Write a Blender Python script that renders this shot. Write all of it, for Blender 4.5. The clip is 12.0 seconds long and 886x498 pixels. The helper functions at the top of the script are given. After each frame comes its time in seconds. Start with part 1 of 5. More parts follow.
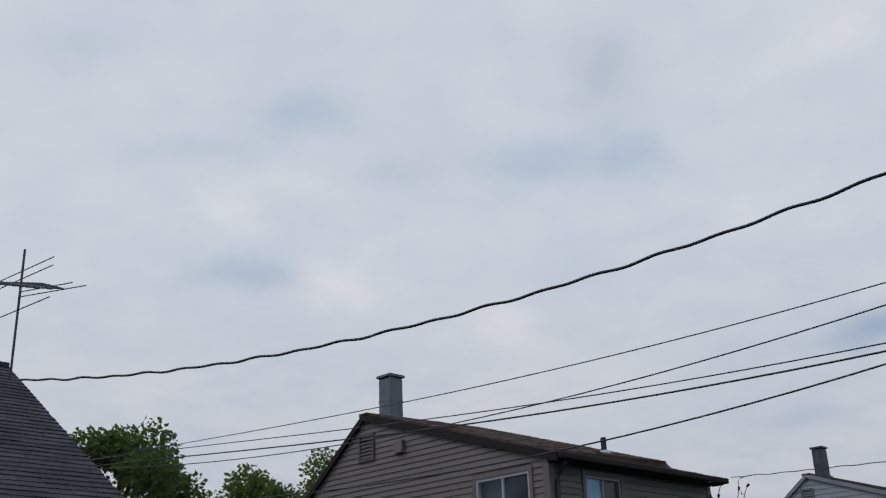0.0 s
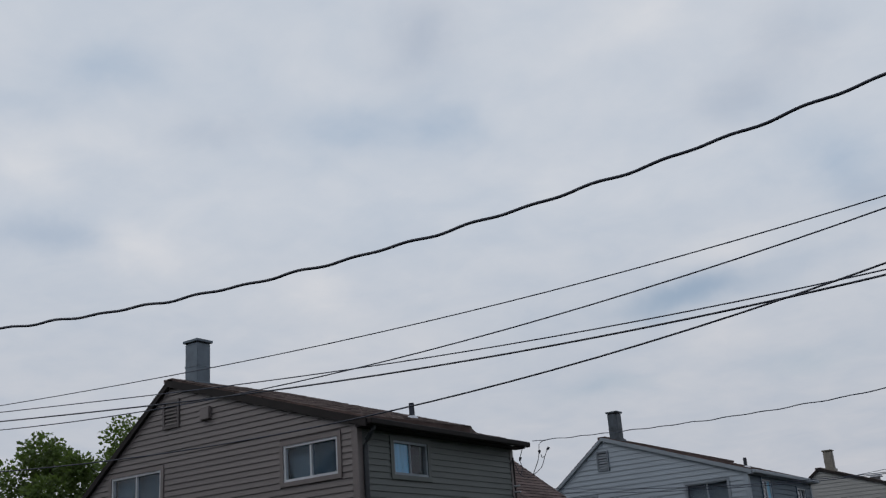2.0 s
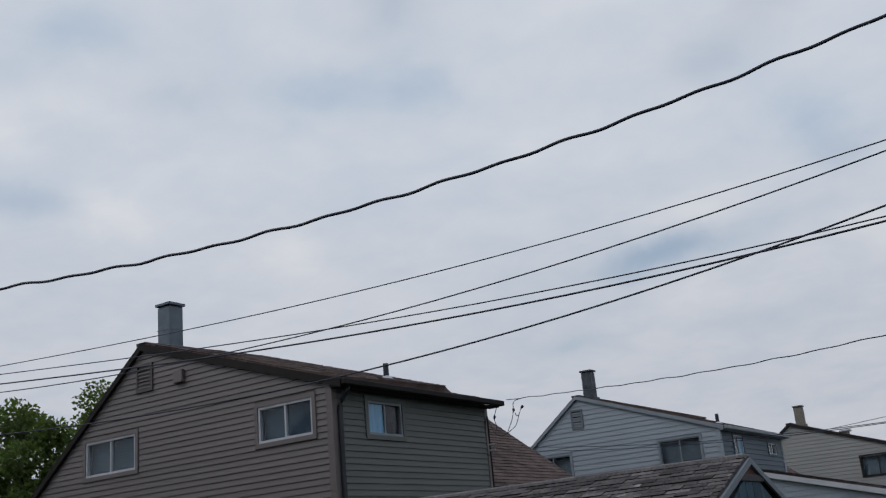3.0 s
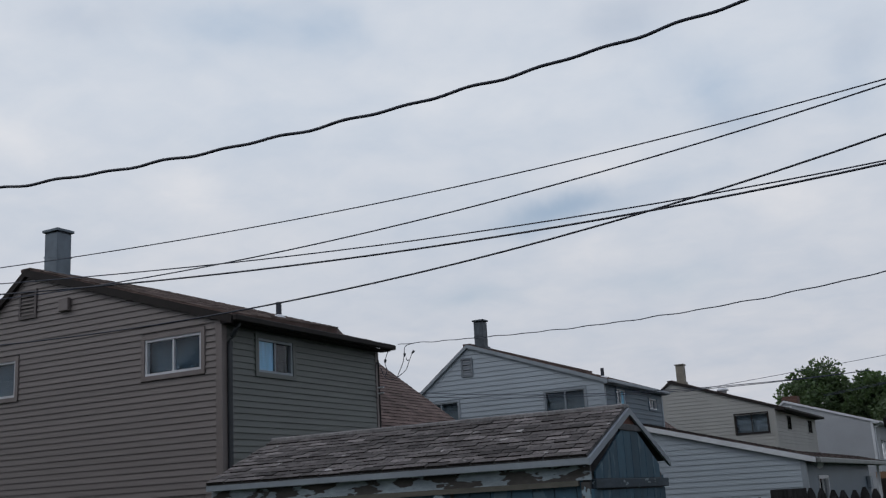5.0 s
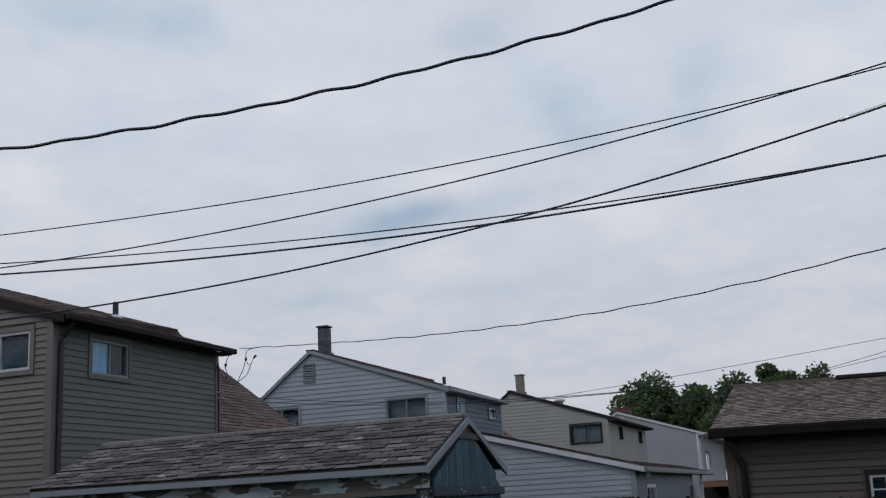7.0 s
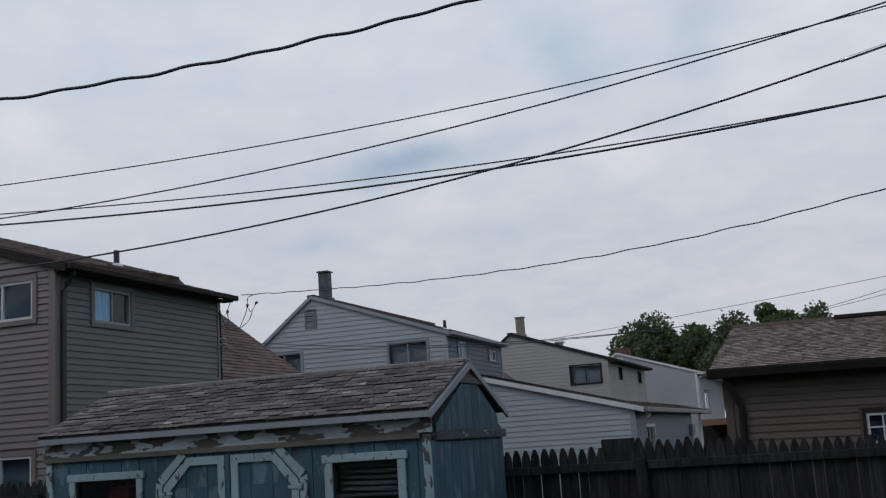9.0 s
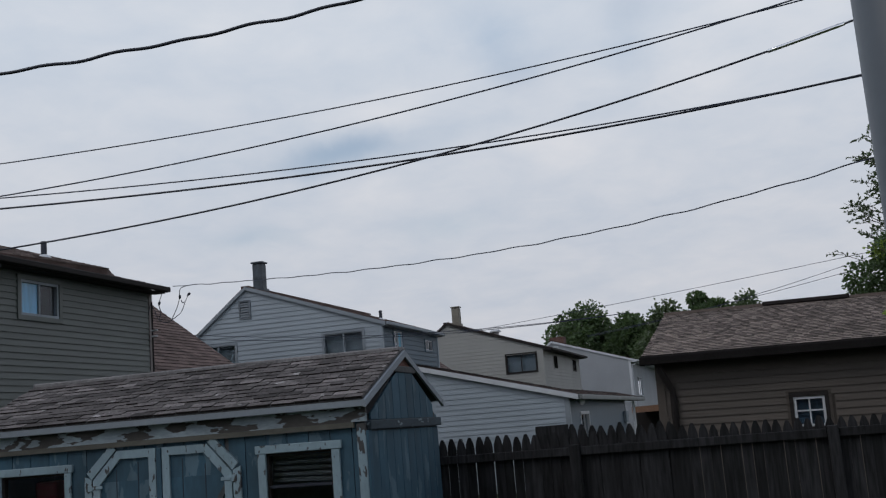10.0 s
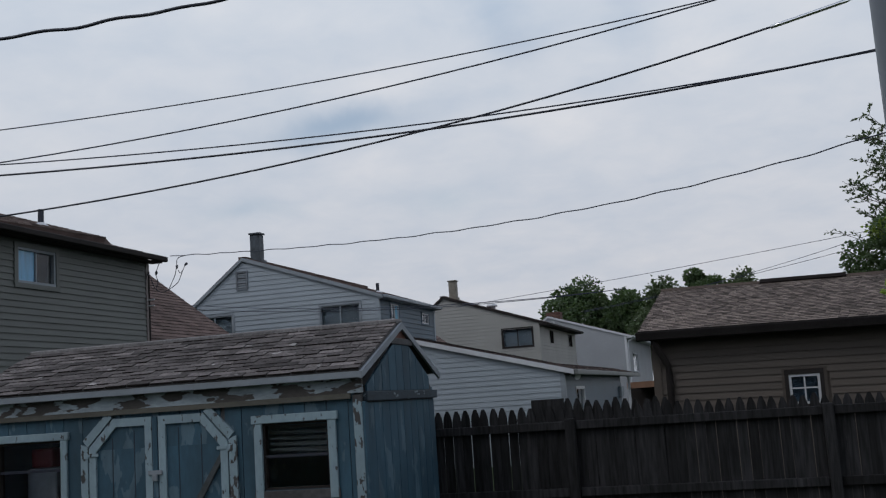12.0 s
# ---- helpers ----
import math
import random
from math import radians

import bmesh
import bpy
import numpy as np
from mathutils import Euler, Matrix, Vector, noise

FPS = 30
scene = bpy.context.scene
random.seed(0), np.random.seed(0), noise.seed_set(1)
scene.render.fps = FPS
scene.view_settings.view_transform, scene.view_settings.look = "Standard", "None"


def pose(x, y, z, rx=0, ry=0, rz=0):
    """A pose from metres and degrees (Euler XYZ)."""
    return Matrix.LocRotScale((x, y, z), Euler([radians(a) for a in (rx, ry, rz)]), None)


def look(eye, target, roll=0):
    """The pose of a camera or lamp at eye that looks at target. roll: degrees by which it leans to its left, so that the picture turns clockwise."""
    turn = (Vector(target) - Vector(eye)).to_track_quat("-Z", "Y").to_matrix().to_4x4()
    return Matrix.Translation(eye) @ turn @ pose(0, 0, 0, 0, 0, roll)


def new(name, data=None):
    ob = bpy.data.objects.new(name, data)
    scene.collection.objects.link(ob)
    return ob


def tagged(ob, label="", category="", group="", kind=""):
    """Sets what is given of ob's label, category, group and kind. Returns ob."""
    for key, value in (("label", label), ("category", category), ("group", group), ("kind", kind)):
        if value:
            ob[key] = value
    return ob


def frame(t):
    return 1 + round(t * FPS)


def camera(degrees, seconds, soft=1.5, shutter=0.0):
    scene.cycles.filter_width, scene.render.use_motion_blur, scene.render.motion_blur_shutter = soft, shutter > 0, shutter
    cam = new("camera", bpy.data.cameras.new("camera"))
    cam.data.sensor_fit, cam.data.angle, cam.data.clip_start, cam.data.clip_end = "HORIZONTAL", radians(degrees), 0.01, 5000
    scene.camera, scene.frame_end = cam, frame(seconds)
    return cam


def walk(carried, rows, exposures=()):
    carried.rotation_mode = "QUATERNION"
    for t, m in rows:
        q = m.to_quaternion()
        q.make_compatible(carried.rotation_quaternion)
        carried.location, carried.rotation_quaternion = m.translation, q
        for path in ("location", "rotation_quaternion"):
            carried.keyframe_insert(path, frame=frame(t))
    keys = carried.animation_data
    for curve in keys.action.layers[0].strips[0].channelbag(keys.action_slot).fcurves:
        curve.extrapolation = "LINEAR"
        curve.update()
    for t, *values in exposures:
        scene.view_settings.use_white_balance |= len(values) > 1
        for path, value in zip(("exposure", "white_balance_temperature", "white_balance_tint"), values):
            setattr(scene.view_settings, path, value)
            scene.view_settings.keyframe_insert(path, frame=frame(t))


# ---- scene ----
# The plan: x runs along the house gables, y runs along the row of houses, z is up; the ground is z = 0.
cam = camera(45.33, 12.0, soft=1.25)
# seconds, place (metres), tilt, lean, turn (degrees)
VIEWS = [
    (0.0, 0.016, -0.060, 1.903, 111.239, 1.967, 45.649),
    (0.5, 0.007, -0.101, 1.890, 111.205, 2.612, 44.236),
    (1.0, 0.009, -0.101, 1.890, 110.126, 3.200, 42.524),
    (1.5, -0.001, -0.075, 1.879, 109.769, 2.229, 40.883),
    (2.0, -0.009, -0.050, 1.897, 108.947, 4.056, 35.668),
    (2.5, -0.021, -0.052, 1.937, 108.552, 3.321, 36.335),
    (2.7, -0.019, -0.010, 1.895, 107.479, 4.366, 35.705),
    (4.3, -0.005, 0.020, 1.828, 105.247, 3.346, 29.542),
    (4.5, 0.010, -0.012, 1.868, 104.584, 3.411, 28.981),
    (5.0, -0.001, 0.026, 1.815, 103.556, 3.260, 28.448),
    (5.5, -0.012, 0.070, 1.813, 102.999, 3.347, 25.750),
    (6.0, -0.008, 0.056, 1.820, 103.512, 3.254, 24.023),
    (6.5, 0.013, 0.022, 1.821, 103.795, 3.805, 20.695),
    (7.0, 0.002, 0.026, 1.818, 103.454, 3.108, 19.942),
    (7.2, -0.001, 0.021, 1.814, 103.044, 2.917, 19.671),
    (8.8, 0.008, 0.011, 1.844, 103.522, 3.033, 18.277),
    (9.0, 0.006, -0.004, 1.842, 100.389, 3.767, 20.032),
    (9.5, 0.033, -0.007, 1.831, 100.590, 4.108, 18.669),
    (10.0, 0.018, 0.025, 1.828, 99.629, 4.609, 16.682),
    (10.5, 0.013, 0.030, 1.831, 99.674, 4.642, 16.954),
    (11.0, 0.009, 0.037, 1.827, 99.918, 4.403, 17.008),
    (11.5, -0.002, 0.085, 1.812, 98.811, 4.112, 16.659),
    (12.0, 0.004, 0.047, 1.820, 98.204, 3.880, 16.429),
]
walk(cam, [(t, pose(x, y, z, a, b, c)) for t, x, y, z, a, b, c in VIEWS],
     exposures=[(0.0, 0.02), (0.5, -0.13), (1.0, -0.13), (1.5, -0.06), (2.5, -0.02), (4.3, 0.12), (12.0, 0.11)])


# ---- sky and sun ----
def toward(az, el):
    """A direction from compass-like degrees: az to the right of the y axis, el above the horizon."""
    a, e = radians(az), radians(el)
    return (math.sin(a) * math.cos(e), math.cos(a) * math.cos(e), math.sin(e))


SUN = toward(-140, 48)
world = bpy.data.worlds.new("sky")
scene.world = world
world.use_nodes = True
wn, wl = world.node_tree.nodes, world.node_tree.links
wn.clear()


def wnode(kind, **sockets):
    n = wn.new(kind)
    for key, value in sockets.items():
        n.inputs[key].default_value = value
    return n


def wmath(op, a, b=None, clamp=False):
    n = wn.new("ShaderNodeMath")
    n.operation, n.use_clamp = op, clamp
    for i, v in enumerate((a, b)):
        if v is None:
            continue
        if isinstance(v, (int, float)):
            n.inputs[i].default_value = v
        else:
            wl.new(v, n.inputs[i])
    return n.outputs[0]


coord = wn.new("ShaderNodeTexCoord").outputs["Generated"]
sky = wn.new("ShaderNodeTexSky")
sky.sky_type, sky.sun_disc = "NISHITA", False
sky.sun_elevation, sky.sun_rotation = radians(48), radians(-140)
sky.air_density, sky.dust_density = 1.2, 2.0
blue = wn.new("ShaderNodeVectorMath")
blue.operation = "SCALE"
wl.new(sky.outputs[0], blue.inputs[0])
blue.inputs["Scale"].default_value = 0.11

# cloud layer: the direction is spread on a flat sheet so that clouds flatten towards the horizon
sep = wn.new("ShaderNodeSeparateXYZ")
wl.new(coord, sep.inputs[0])
lift = wmath("ADD", wmath("MAXIMUM", sep.outputs[2], 0.0), 0.22)
sheet = wn.new("ShaderNodeCombineXYZ")
wl.new(wmath("DIVIDE", sep.outputs[0], lift), sheet.inputs[0])
wl.new(wmath("DIVIDE", sep.outputs[1], lift), sheet.inputs[1])


def cloud_noise(scale, detail, rough, seed):
    m = wn.new("ShaderNodeMapping")
    m.inputs["Location"].default_value = (seed, seed * 0.37, 0.0)
    wl.new(sheet.outputs[0], m.inputs[0])
    n = wnode("ShaderNodeTexNoise", Scale=scale, Detail=detail, Roughness=rough, Distortion=0.35)
    wl.new(m.outputs[0], n.inputs["Vector"])
    return n.outputs["Fac"]


# the sheet's small turns pull the patches below into ragged shapes
warp = wn.new("ShaderNodeTexNoise")
warp.inputs["Scale"].default_value, warp.inputs["Detail"].default_value, warp.inputs["Roughness"].default_value = 7.0, 5, 0.6
wl.new(coord, warp.inputs["Vector"])
pull = wn.new("ShaderNodeVectorMath")
pull.operation = "MULTIPLY_ADD"
wl.new(warp.outputs["Color"], pull.inputs[0])
pull.inputs[1].default_value, pull.inputs[2].default_value = (0.10, 0.10, 0.05), (-0.05, -0.05, -0.025)
ragged_way = wn.new("ShaderNodeVectorMath")
ragged_way.operation = "ADD"
wl.new(coord, ragged_way.inputs[0])
wl.new(pull.outputs[0], ragged_way.inputs[1])


def patch(az, el, wide, high, turn, amount):
    """A soft patch of the cloud layer: amount in its middle, 0 outside; its place and half sizes in degrees."""
    c = Vector(toward(az, el))
    right = Vector((math.cos(radians(az)), -math.sin(radians(az)), 0.0))
    up = right.cross(c)
    k, q = math.cos(radians(turn)), math.sin(radians(turn))
    terms = []
    for axis, size in ((right * k + up * q, wide), (up * k - right * q, high)):
        axis = axis / radians(size)
        d = wn.new("ShaderNodeVectorMath")
        d.operation = "DOT_PRODUCT"
        wl.new(ragged_way.outputs[0], d.inputs[0])
        d.inputs[1].default_value = axis
        off = wmath("SUBTRACT", d.outputs["Value"], axis.dot(c))
        terms.append(wmath("MULTIPLY", off, off))
    return wmath("MULTIPLY", wmath("POWER", 0.3679, wmath("ADD", *terms)), amount)


def patches(rows):
    out = None
    for row in rows:
        out = patch(*row) if out is None else wmath("ADD", out, patch(*row))
    return out


# thin places where the blue shows: azimuth, elevation, half width, half height, turn, amount
thin = patches(((-21.3, 15.1, 3.4, 0.8, 6, 0.8), (-25.8, 11.0, 2.6, 0.5, 0, 0.3), (-35.0, 30.0, 2.3, 2.6, 0, 0.30), (-15.9, 11.0, 2.6, 0.8, 0, 0.3),
                (-16.8, 25.0, 2.2, 1.5, 10, 0.28), (-57.1, 19.5, 3.0, 0.8, 0, 0.30), (-4.3, 21.4, 2.0, 1.2, 10, 0.22), (-10.9, 18.3, 1.8, 1.2, 0, 0.22),
                (-47.4, 25.7, 2.5, 0.9, 5, 0.18), (-13.3, 27.2, 1.8, 1.8, 0, 0.20)))
# thick grey places and lit white ones
thick = patches(((-53.3, 28.2, 3.4, 1.2, 10, 0.8), (-60.0, 26.0, 4.0, 1.0, 0, 0.6), (-39.2, 25.6, 3.2, 1.1, 0, 0.8), (-33.6, 25.5, 1.6, 1.2, 20, 0.8),
                 (-35.0, 28.0, 2.0, 2.2, 0, 0.2), (-12.2, 20.6, 1.8, 2.8, 0, 0.8), (-56.4, 19.8, 3.0, 1.0, 0, 0.5), (-5.3, 19.2, 1.3, 1.6, 0, 0.5),
                 (-66.0, 31.5, 3.0, 1.5, 0, 0.3)))
lit = patches(((-57.7, 22.9, 2.2, 1.2, 0, 0.8), (-51.4, 19.2, 2.0, 1.1, -10, 1.0), (-41.2, 16.8, 1.5, 1.1, 0, 0.9), (-18.8, 17.1, 2.4, 0.9, 8, 0.8),
               (-53.0, 24.3, 3.2, 0.9, 0, 0.55), (-21.8, 30.0, 2.4, 1.0, 0, 0.5), (-39.3, 22.8, 3.5, 1.2, 0, 0.4), (-27.8, 22.5, 3.0, 1.2, 0, 0.4),
               (-2.0, 17.0, 1.8, 1.4, 0, 0.7), (2.0, 21.5, 2.0, 1.5, 0, 0.6), (-9.0, 14.7, 2.4, 1.1, 0, 0.8), (-20.1, 12.7, 3.0, 0.8, 0, 0.5),
               (-7.4, 12.1, 5.0, 1.0, 0, 0.4), (-61.0, 30.0, 2.5, 1.2, 0, 0.4)))
big, mid, fine = cloud_noise(1.1, 4, 0.5, 3.1), cloud_noise(3.2, 5, 0.55, 7.7), cloud_noise(9.0, 5, 0.55, 1.9)
body = wmath("ADD", wmath("MULTIPLY", wmath("SUBTRACT", mid, 0.5), 0.62), wmath("MULTIPLY", wmath("SUBTRACT", fine, 0.5), 0.55))
body = wmath("ADD", body, wmath("MULTIPLY", wmath("SUBTRACT", big, 0.5), 0.4))
tone = wmath("ADD", wmath("ADD", 0.52, body), wmath("SUBTRACT", wmath("MULTIPLY", lit, 0.44), wmath("MULTIPLY", thick, 0.52)), True)
cloud = wn.new("ShaderNodeMix")
cloud.data_type = "RGBA"
cloud.inputs["A"].default_value = (0.43, 0.505, 0.615, 1)
cloud.inputs["B"].default_value = (0.675, 0.685, 0.725, 1)
wl.new(tone, cloud.inputs["Factor"])
# the haze near the horizon is duller and warmer
haze = wn.new("ShaderNodeMapRange")
wl.new(sep.outputs[2], haze.inputs["Value"])
haze.inputs["From Min"].default_value, haze.inputs["From Max"].default_value = 0.06, 0.36
hazed = wn.new("ShaderNodeMix")
hazed.data_type, hazed.blend_type = "RGBA", "MULTIPLY"
hazed.inputs["Factor"].default_value = 1.0
tint = wn.new("ShaderNodeMix")
tint.data_type = "RGBA"
wl.new(haze.outputs[0], tint.inputs["Factor"])
tint.inputs["A"].default_value, tint.inputs["B"].default_value = (0.90, 0.88, 0.87, 1), (1.0, 1.01, 1.01, 1)
wl.new(cloud.outputs["Result"], hazed.inputs["A"])
wl.new(tint.outputs["Result"], hazed.inputs["B"])
cover = wn.new("ShaderNodeMix")
cover.data_type = "RGBA"
overhead = wmath("MULTIPLY", wmath("SUBTRACT", sep.outputs[2], 0.60), 2.6, True)
wl.new(wmath("ADD", wmath("MULTIPLY", thin, 0.85), wmath("MULTIPLY", overhead, wmath("ADD", 0.35, wmath("MULTIPLY", mid, 0.9))), True), cover.inputs["Factor"])
wl.new(hazed.outputs["Result"], cover.inputs["A"])
wl.new(blue.outputs[0], cover.inputs["B"])
back = wn.new("ShaderNodeBackground")
back.inputs["Strength"].default_value = 1.0
wl.new(cover.outputs["Result"], back.inputs["Color"])
wl.new(back.outputs[0], wn.new("ShaderNodeOutputWorld").inputs["Surface"])

sun = new("sun", bpy.data.lights.new("sun", "SUN"))
sun.data.energy, sun.data.angle, sun.data.color = 0.5, radians(25), (1.0, 0.97, 0.94)
sun.matrix_world = look(SUN, (0, 0, 0))


# ---- materials ----
def material(name, color, rough=0.7, metal=0.0, grain=40.0, amount=0.15, stain=1.5, stain_amount=0.15, bump=0.15,
             second=None, cover_at=0.5, cover_scale=6.0, stretch=(1, 1, 1), vary=0.0, spec=0.5, islands=0.0):
    """A surface with fine grain, broad stains, relief and, where second is given, a coat that has peeled to that colour."""
    m = bpy.data.materials.new(name)
    m.use_nodes = True
    n, l = m.node_tree.nodes, m.node_tree.links
    p = n["Principled BSDF"]
    p.inputs["Roughness"].default_value, p.inputs["Metallic"].default_value = rough, metal
    p.inputs["Specular IOR Level"].default_value = spec
    co = n.new("ShaderNodeTexCoord").outputs["Object"]
    mp = n.new("ShaderNodeMapping")
    mp.inputs["Scale"].default_value = stretch
    l.new(co, mp.inputs[0])
    info = n.new("ShaderNodeObjectInfo")
    shift = n.new("ShaderNodeVectorMath")
    shift.operation = "ADD"
    l.new(mp.outputs[0], shift.inputs[0])
    mul = n.new("ShaderNodeMath")
    mul.operation = "MULTIPLY"
    l.new(info.outputs["Random"], mul.inputs[0])
    mul.inputs[1].default_value = 37.0 if vary else 0.0
    l.new(mul.outputs[0], shift.inputs[1])

    def noise_at(scale, detail):
        t = n.new("ShaderNodeTexNoise")
        t.inputs["Scale"].default_value, t.inputs["Detail"].default_value = scale, detail
        l.new(shift.outputs[0], t.inputs["Vector"])
        return t.outputs["Fac"]

    def ramp(fac, lo, hi):
        r = n.new("ShaderNodeMapRange")
        l.new(fac, r.inputs["Value"])
        r.inputs["From Min"].default_value, r.inputs["From Max"].default_value = 0.3, 0.7
        r.inputs["To Min"].default_value, r.inputs["To Max"].default_value = lo, hi
        return r.outputs[0]

    def times(a, b):
        t = n.new("ShaderNodeMath")
        t.operation = "MULTIPLY"
        l.new(a, t.inputs[0])
        l.new(b, t.inputs[1])
        return t.outputs[0]

    g = noise_at(grain, 4)
    f = times(ramp(g, 1 - amount, 1 + amount), ramp(noise_at(stain, 3), 1 - stain_amount, 1 + stain_amount))
    if vary:
        r = n.new("ShaderNodeMapRange")
        l.new(info.outputs["Random"], r.inputs["Value"])
        r.inputs["To Min"].default_value, r.inputs["To Max"].default_value = 1 - vary, 1 + vary
        f = times(f, r.outputs[0])
    if islands:
        r = n.new("ShaderNodeMapRange")
        l.new(n.new("ShaderNodeNewGeometry").outputs["Random Per Island"], r.inputs["Value"])
        r.inputs["To Min"].default_value, r.inputs["To Max"].default_value = 1 - islands, 1 + islands
        f = times(f, r.outputs[0])
    base = n.new("ShaderNodeVectorMath")
    base.operation = "SCALE"
    base.inputs[0].default_value = color
    l.new(f, base.inputs["Scale"])
    out = base.outputs[0]
    height = g
    if second:
        peel = n.new("ShaderNodeMapRange")
        peel.interpolation_type = "SMOOTHSTEP"
        l.new(noise_at(cover_scale, 5), peel.inputs["Value"])
        peel.inputs["From Min"].default_value, peel.inputs["From Max"].default_value = cover_at - 0.012, cover_at + 0.012
        under = n.new("ShaderNodeVectorMath")
        under.operation = "SCALE"
        under.inputs[0].default_value = second
        l.new(f, under.inputs["Scale"])
        mix = n.new("ShaderNodeMix")
        mix.data_type = "RGBA"
        l.new(peel.outputs[0], mix.inputs["Factor"])
        l.new(out, mix.inputs["A"])
        l.new(under.outputs[0], mix.inputs["B"])
        out = mix.outputs["Result"]
        height = peel.outputs[0]
    l.new(out, p.inputs["Base Color"])
    if bump:
        b = n.new("ShaderNodeBump")
        b.inputs["Strength"].default_value, b.inputs["Distance"].default_value = bump, 0.01
        l.new(height, b.inputs["Height"])
        l.new(b.outputs[0], p.inputs["Normal"])
    return m


def glass_material(name, tint):
    m = bpy.data.materials.new(name)
    m.use_nodes = True
    p = m.node_tree.nodes["Principled BSDF"]
    p.inputs["Base Color"].default_value = (*tint, 1)
    p.inputs["Roughness"].default_value, p.inputs["Transmission Weight"].default_value = 0.03, 1.0
    p.inputs["IOR"].default_value = 1.28
    return m


TAUPE = material("taupe_vinyl", (0.130, 0.114, 0.112), 0.55, grain=60, amount=0.05, stain=0.8, stain_amount=0.10, bump=0.05, vary=0.05, stretch=(0.3, 1, 1))
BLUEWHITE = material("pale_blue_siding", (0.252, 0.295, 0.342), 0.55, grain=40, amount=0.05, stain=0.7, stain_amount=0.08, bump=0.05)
# bluer, darker than the gable siding; side walls' shading is part of this colour
SHADYBLUE = material("shaded_blue_grey_siding", (0.044, 0.078, 0.112), 0.55, grain=40, amount=0.05, stain=0.7, stain_amount=0.08, bump=0.05)
TANFLUE = material("tan_painted_flue", (0.17, 0.155, 0.13), 0.6, grain=12, amount=0.15, stain=4, stain_amount=0.2, bump=0.08)
CREAM = material("cream_siding", (0.262, 0.263, 0.256), 0.6, grain=40, amount=0.05, stain=0.7, stain_amount=0.08, bump=0.05)
WHITESIDE = material("white_siding", (0.255, 0.272, 0.30), 0.55, grain=40, amount=0.05, stain=0.7, stain_amount=0.08, bump=0.05)
# greener, darker copy of the taupe vinyl; the side wall's shading is in it
SHADYGREEN = material("shaded_grey_green_vinyl", (0.092, 0.102, 0.098), 0.55, grain=60, amount=0.05, stain=0.8, stain_amount=0.10, bump=0.05, vary=0.05)
TAN = material("tan_siding", (0.060, 0.048, 0.040), 0.6, grain=50, amount=0.06, stain=0.9, stain_amount=0.12, bump=0.06, vary=0.05)
DARKTRIM = material("dark_brown_trim", (0.022, 0.019, 0.019), 0.8, spec=0.2, grain=30, amount=0.1, stain=2, stain_amount=0.15, bump=0.05)
SLATESPOUT = material("dark_slate_painted_spout", (0.022, 0.027, 0.032), 0.5, grain=30, amount=0.1, stain=2, stain_amount=0.15, bump=0.05)
TAUPETRIM = material("taupe_trim", (0.145, 0.125, 0.122), 0.5, grain=30, amount=0.06, stain=2, stain_amount=0.1, bump=0.04)
WHITETRIM = material("white_painted_trim", (0.48, 0.50, 0.54), 0.45, grain=30, amount=0.05, stain=2, stain_amount=0.08, bump=0.04)
GREYTRIM = material("grey_painted_trim", (0.20, 0.23, 0.265), 0.5, grain=30, amount=0.06, stain=2, stain_amount=0.12, bump=0.04)
# taupe darkened: deep shadow among the vent slats is put into the colour
VENTSHADOW = material("shadowed_taupe_vent_paint", (0.078, 0.068, 0.067), 0.6, grain=30, amount=0.06, stain=2, stain_amount=0.12, bump=0.04)
VENTGREY = material("blue_grey_vent_paint", (0.115, 0.135, 0.160), 0.6, grain=30, amount=0.06, stain=2, stain_amount=0.12, bump=0.04)
STEEL = material("galvanised_steel", (0.090, 0.115, 0.142), 0.42, 0.3, grain=6, amount=0.08, stain=3, stain_amount=0.15, bump=0.08)
OLDSTEEL = material("weathered_flue_steel", (0.052, 0.064, 0.078), 0.55, 0.4, grain=12, amount=0.2, stain=4, stain_amount=0.35, bump=0.08)
BLACK = material("black_rubber", (0.012, 0.016, 0.030), 0.5, grain=80, amount=0.1, bump=0.02)
WIRE = material("grey_wire", (0.018, 0.026, 0.050), 0.45, grain=80, amount=0.1, bump=0.02)
# near-white metal: the sun glint on the cable is put into the sleeve
SLEEVE = material("glint_white_sleeve", (0.95, 0.96, 0.97), 0.12, 1.0, grain=80, amount=0.1, bump=0.02)
# the shadow line under each shingle course is put into these dark edges
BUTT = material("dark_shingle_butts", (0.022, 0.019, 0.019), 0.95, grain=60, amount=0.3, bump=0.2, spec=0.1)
# near-black: the shadow band under the garage eave is put into this gutter
GUTTERSHADOW = material("matt_shadow_dark_gutter", (0.012, 0.011, 0.011), 0.95, grain=30, amount=0.15, stain=2, stain_amount=0.2, bump=0.05, spec=0.1)
GUTTERPAINT = material("dull_grey_green_gutter", (0.13, 0.14, 0.14), 0.55, grain=20, amount=0.1, stain=3, stain_amount=0.2, bump=0.05)
BROWNSHINGLE = material("brown_shingles", (0.115, 0.083, 0.076), 0.92, grain=90, amount=0.25, stain=2.2, stain_amount=0.35, bump=0.5, vary=0.05, spec=0.2, islands=0.22)
WORNBROWN = material("sun_worn_brown_shingles", (0.185, 0.150, 0.140), 0.92, grain=70, amount=0.28, stain=2.2, stain_amount=0.4, bump=0.5, spec=0.2, islands=0.45)
RIDGECAP = material("pale_worn_ridge_shingles", (0.185, 0.18, 0.185), 0.92, grain=60, amount=0.3, stain=3, stain_amount=0.35, bump=0.5, spec=0.2)
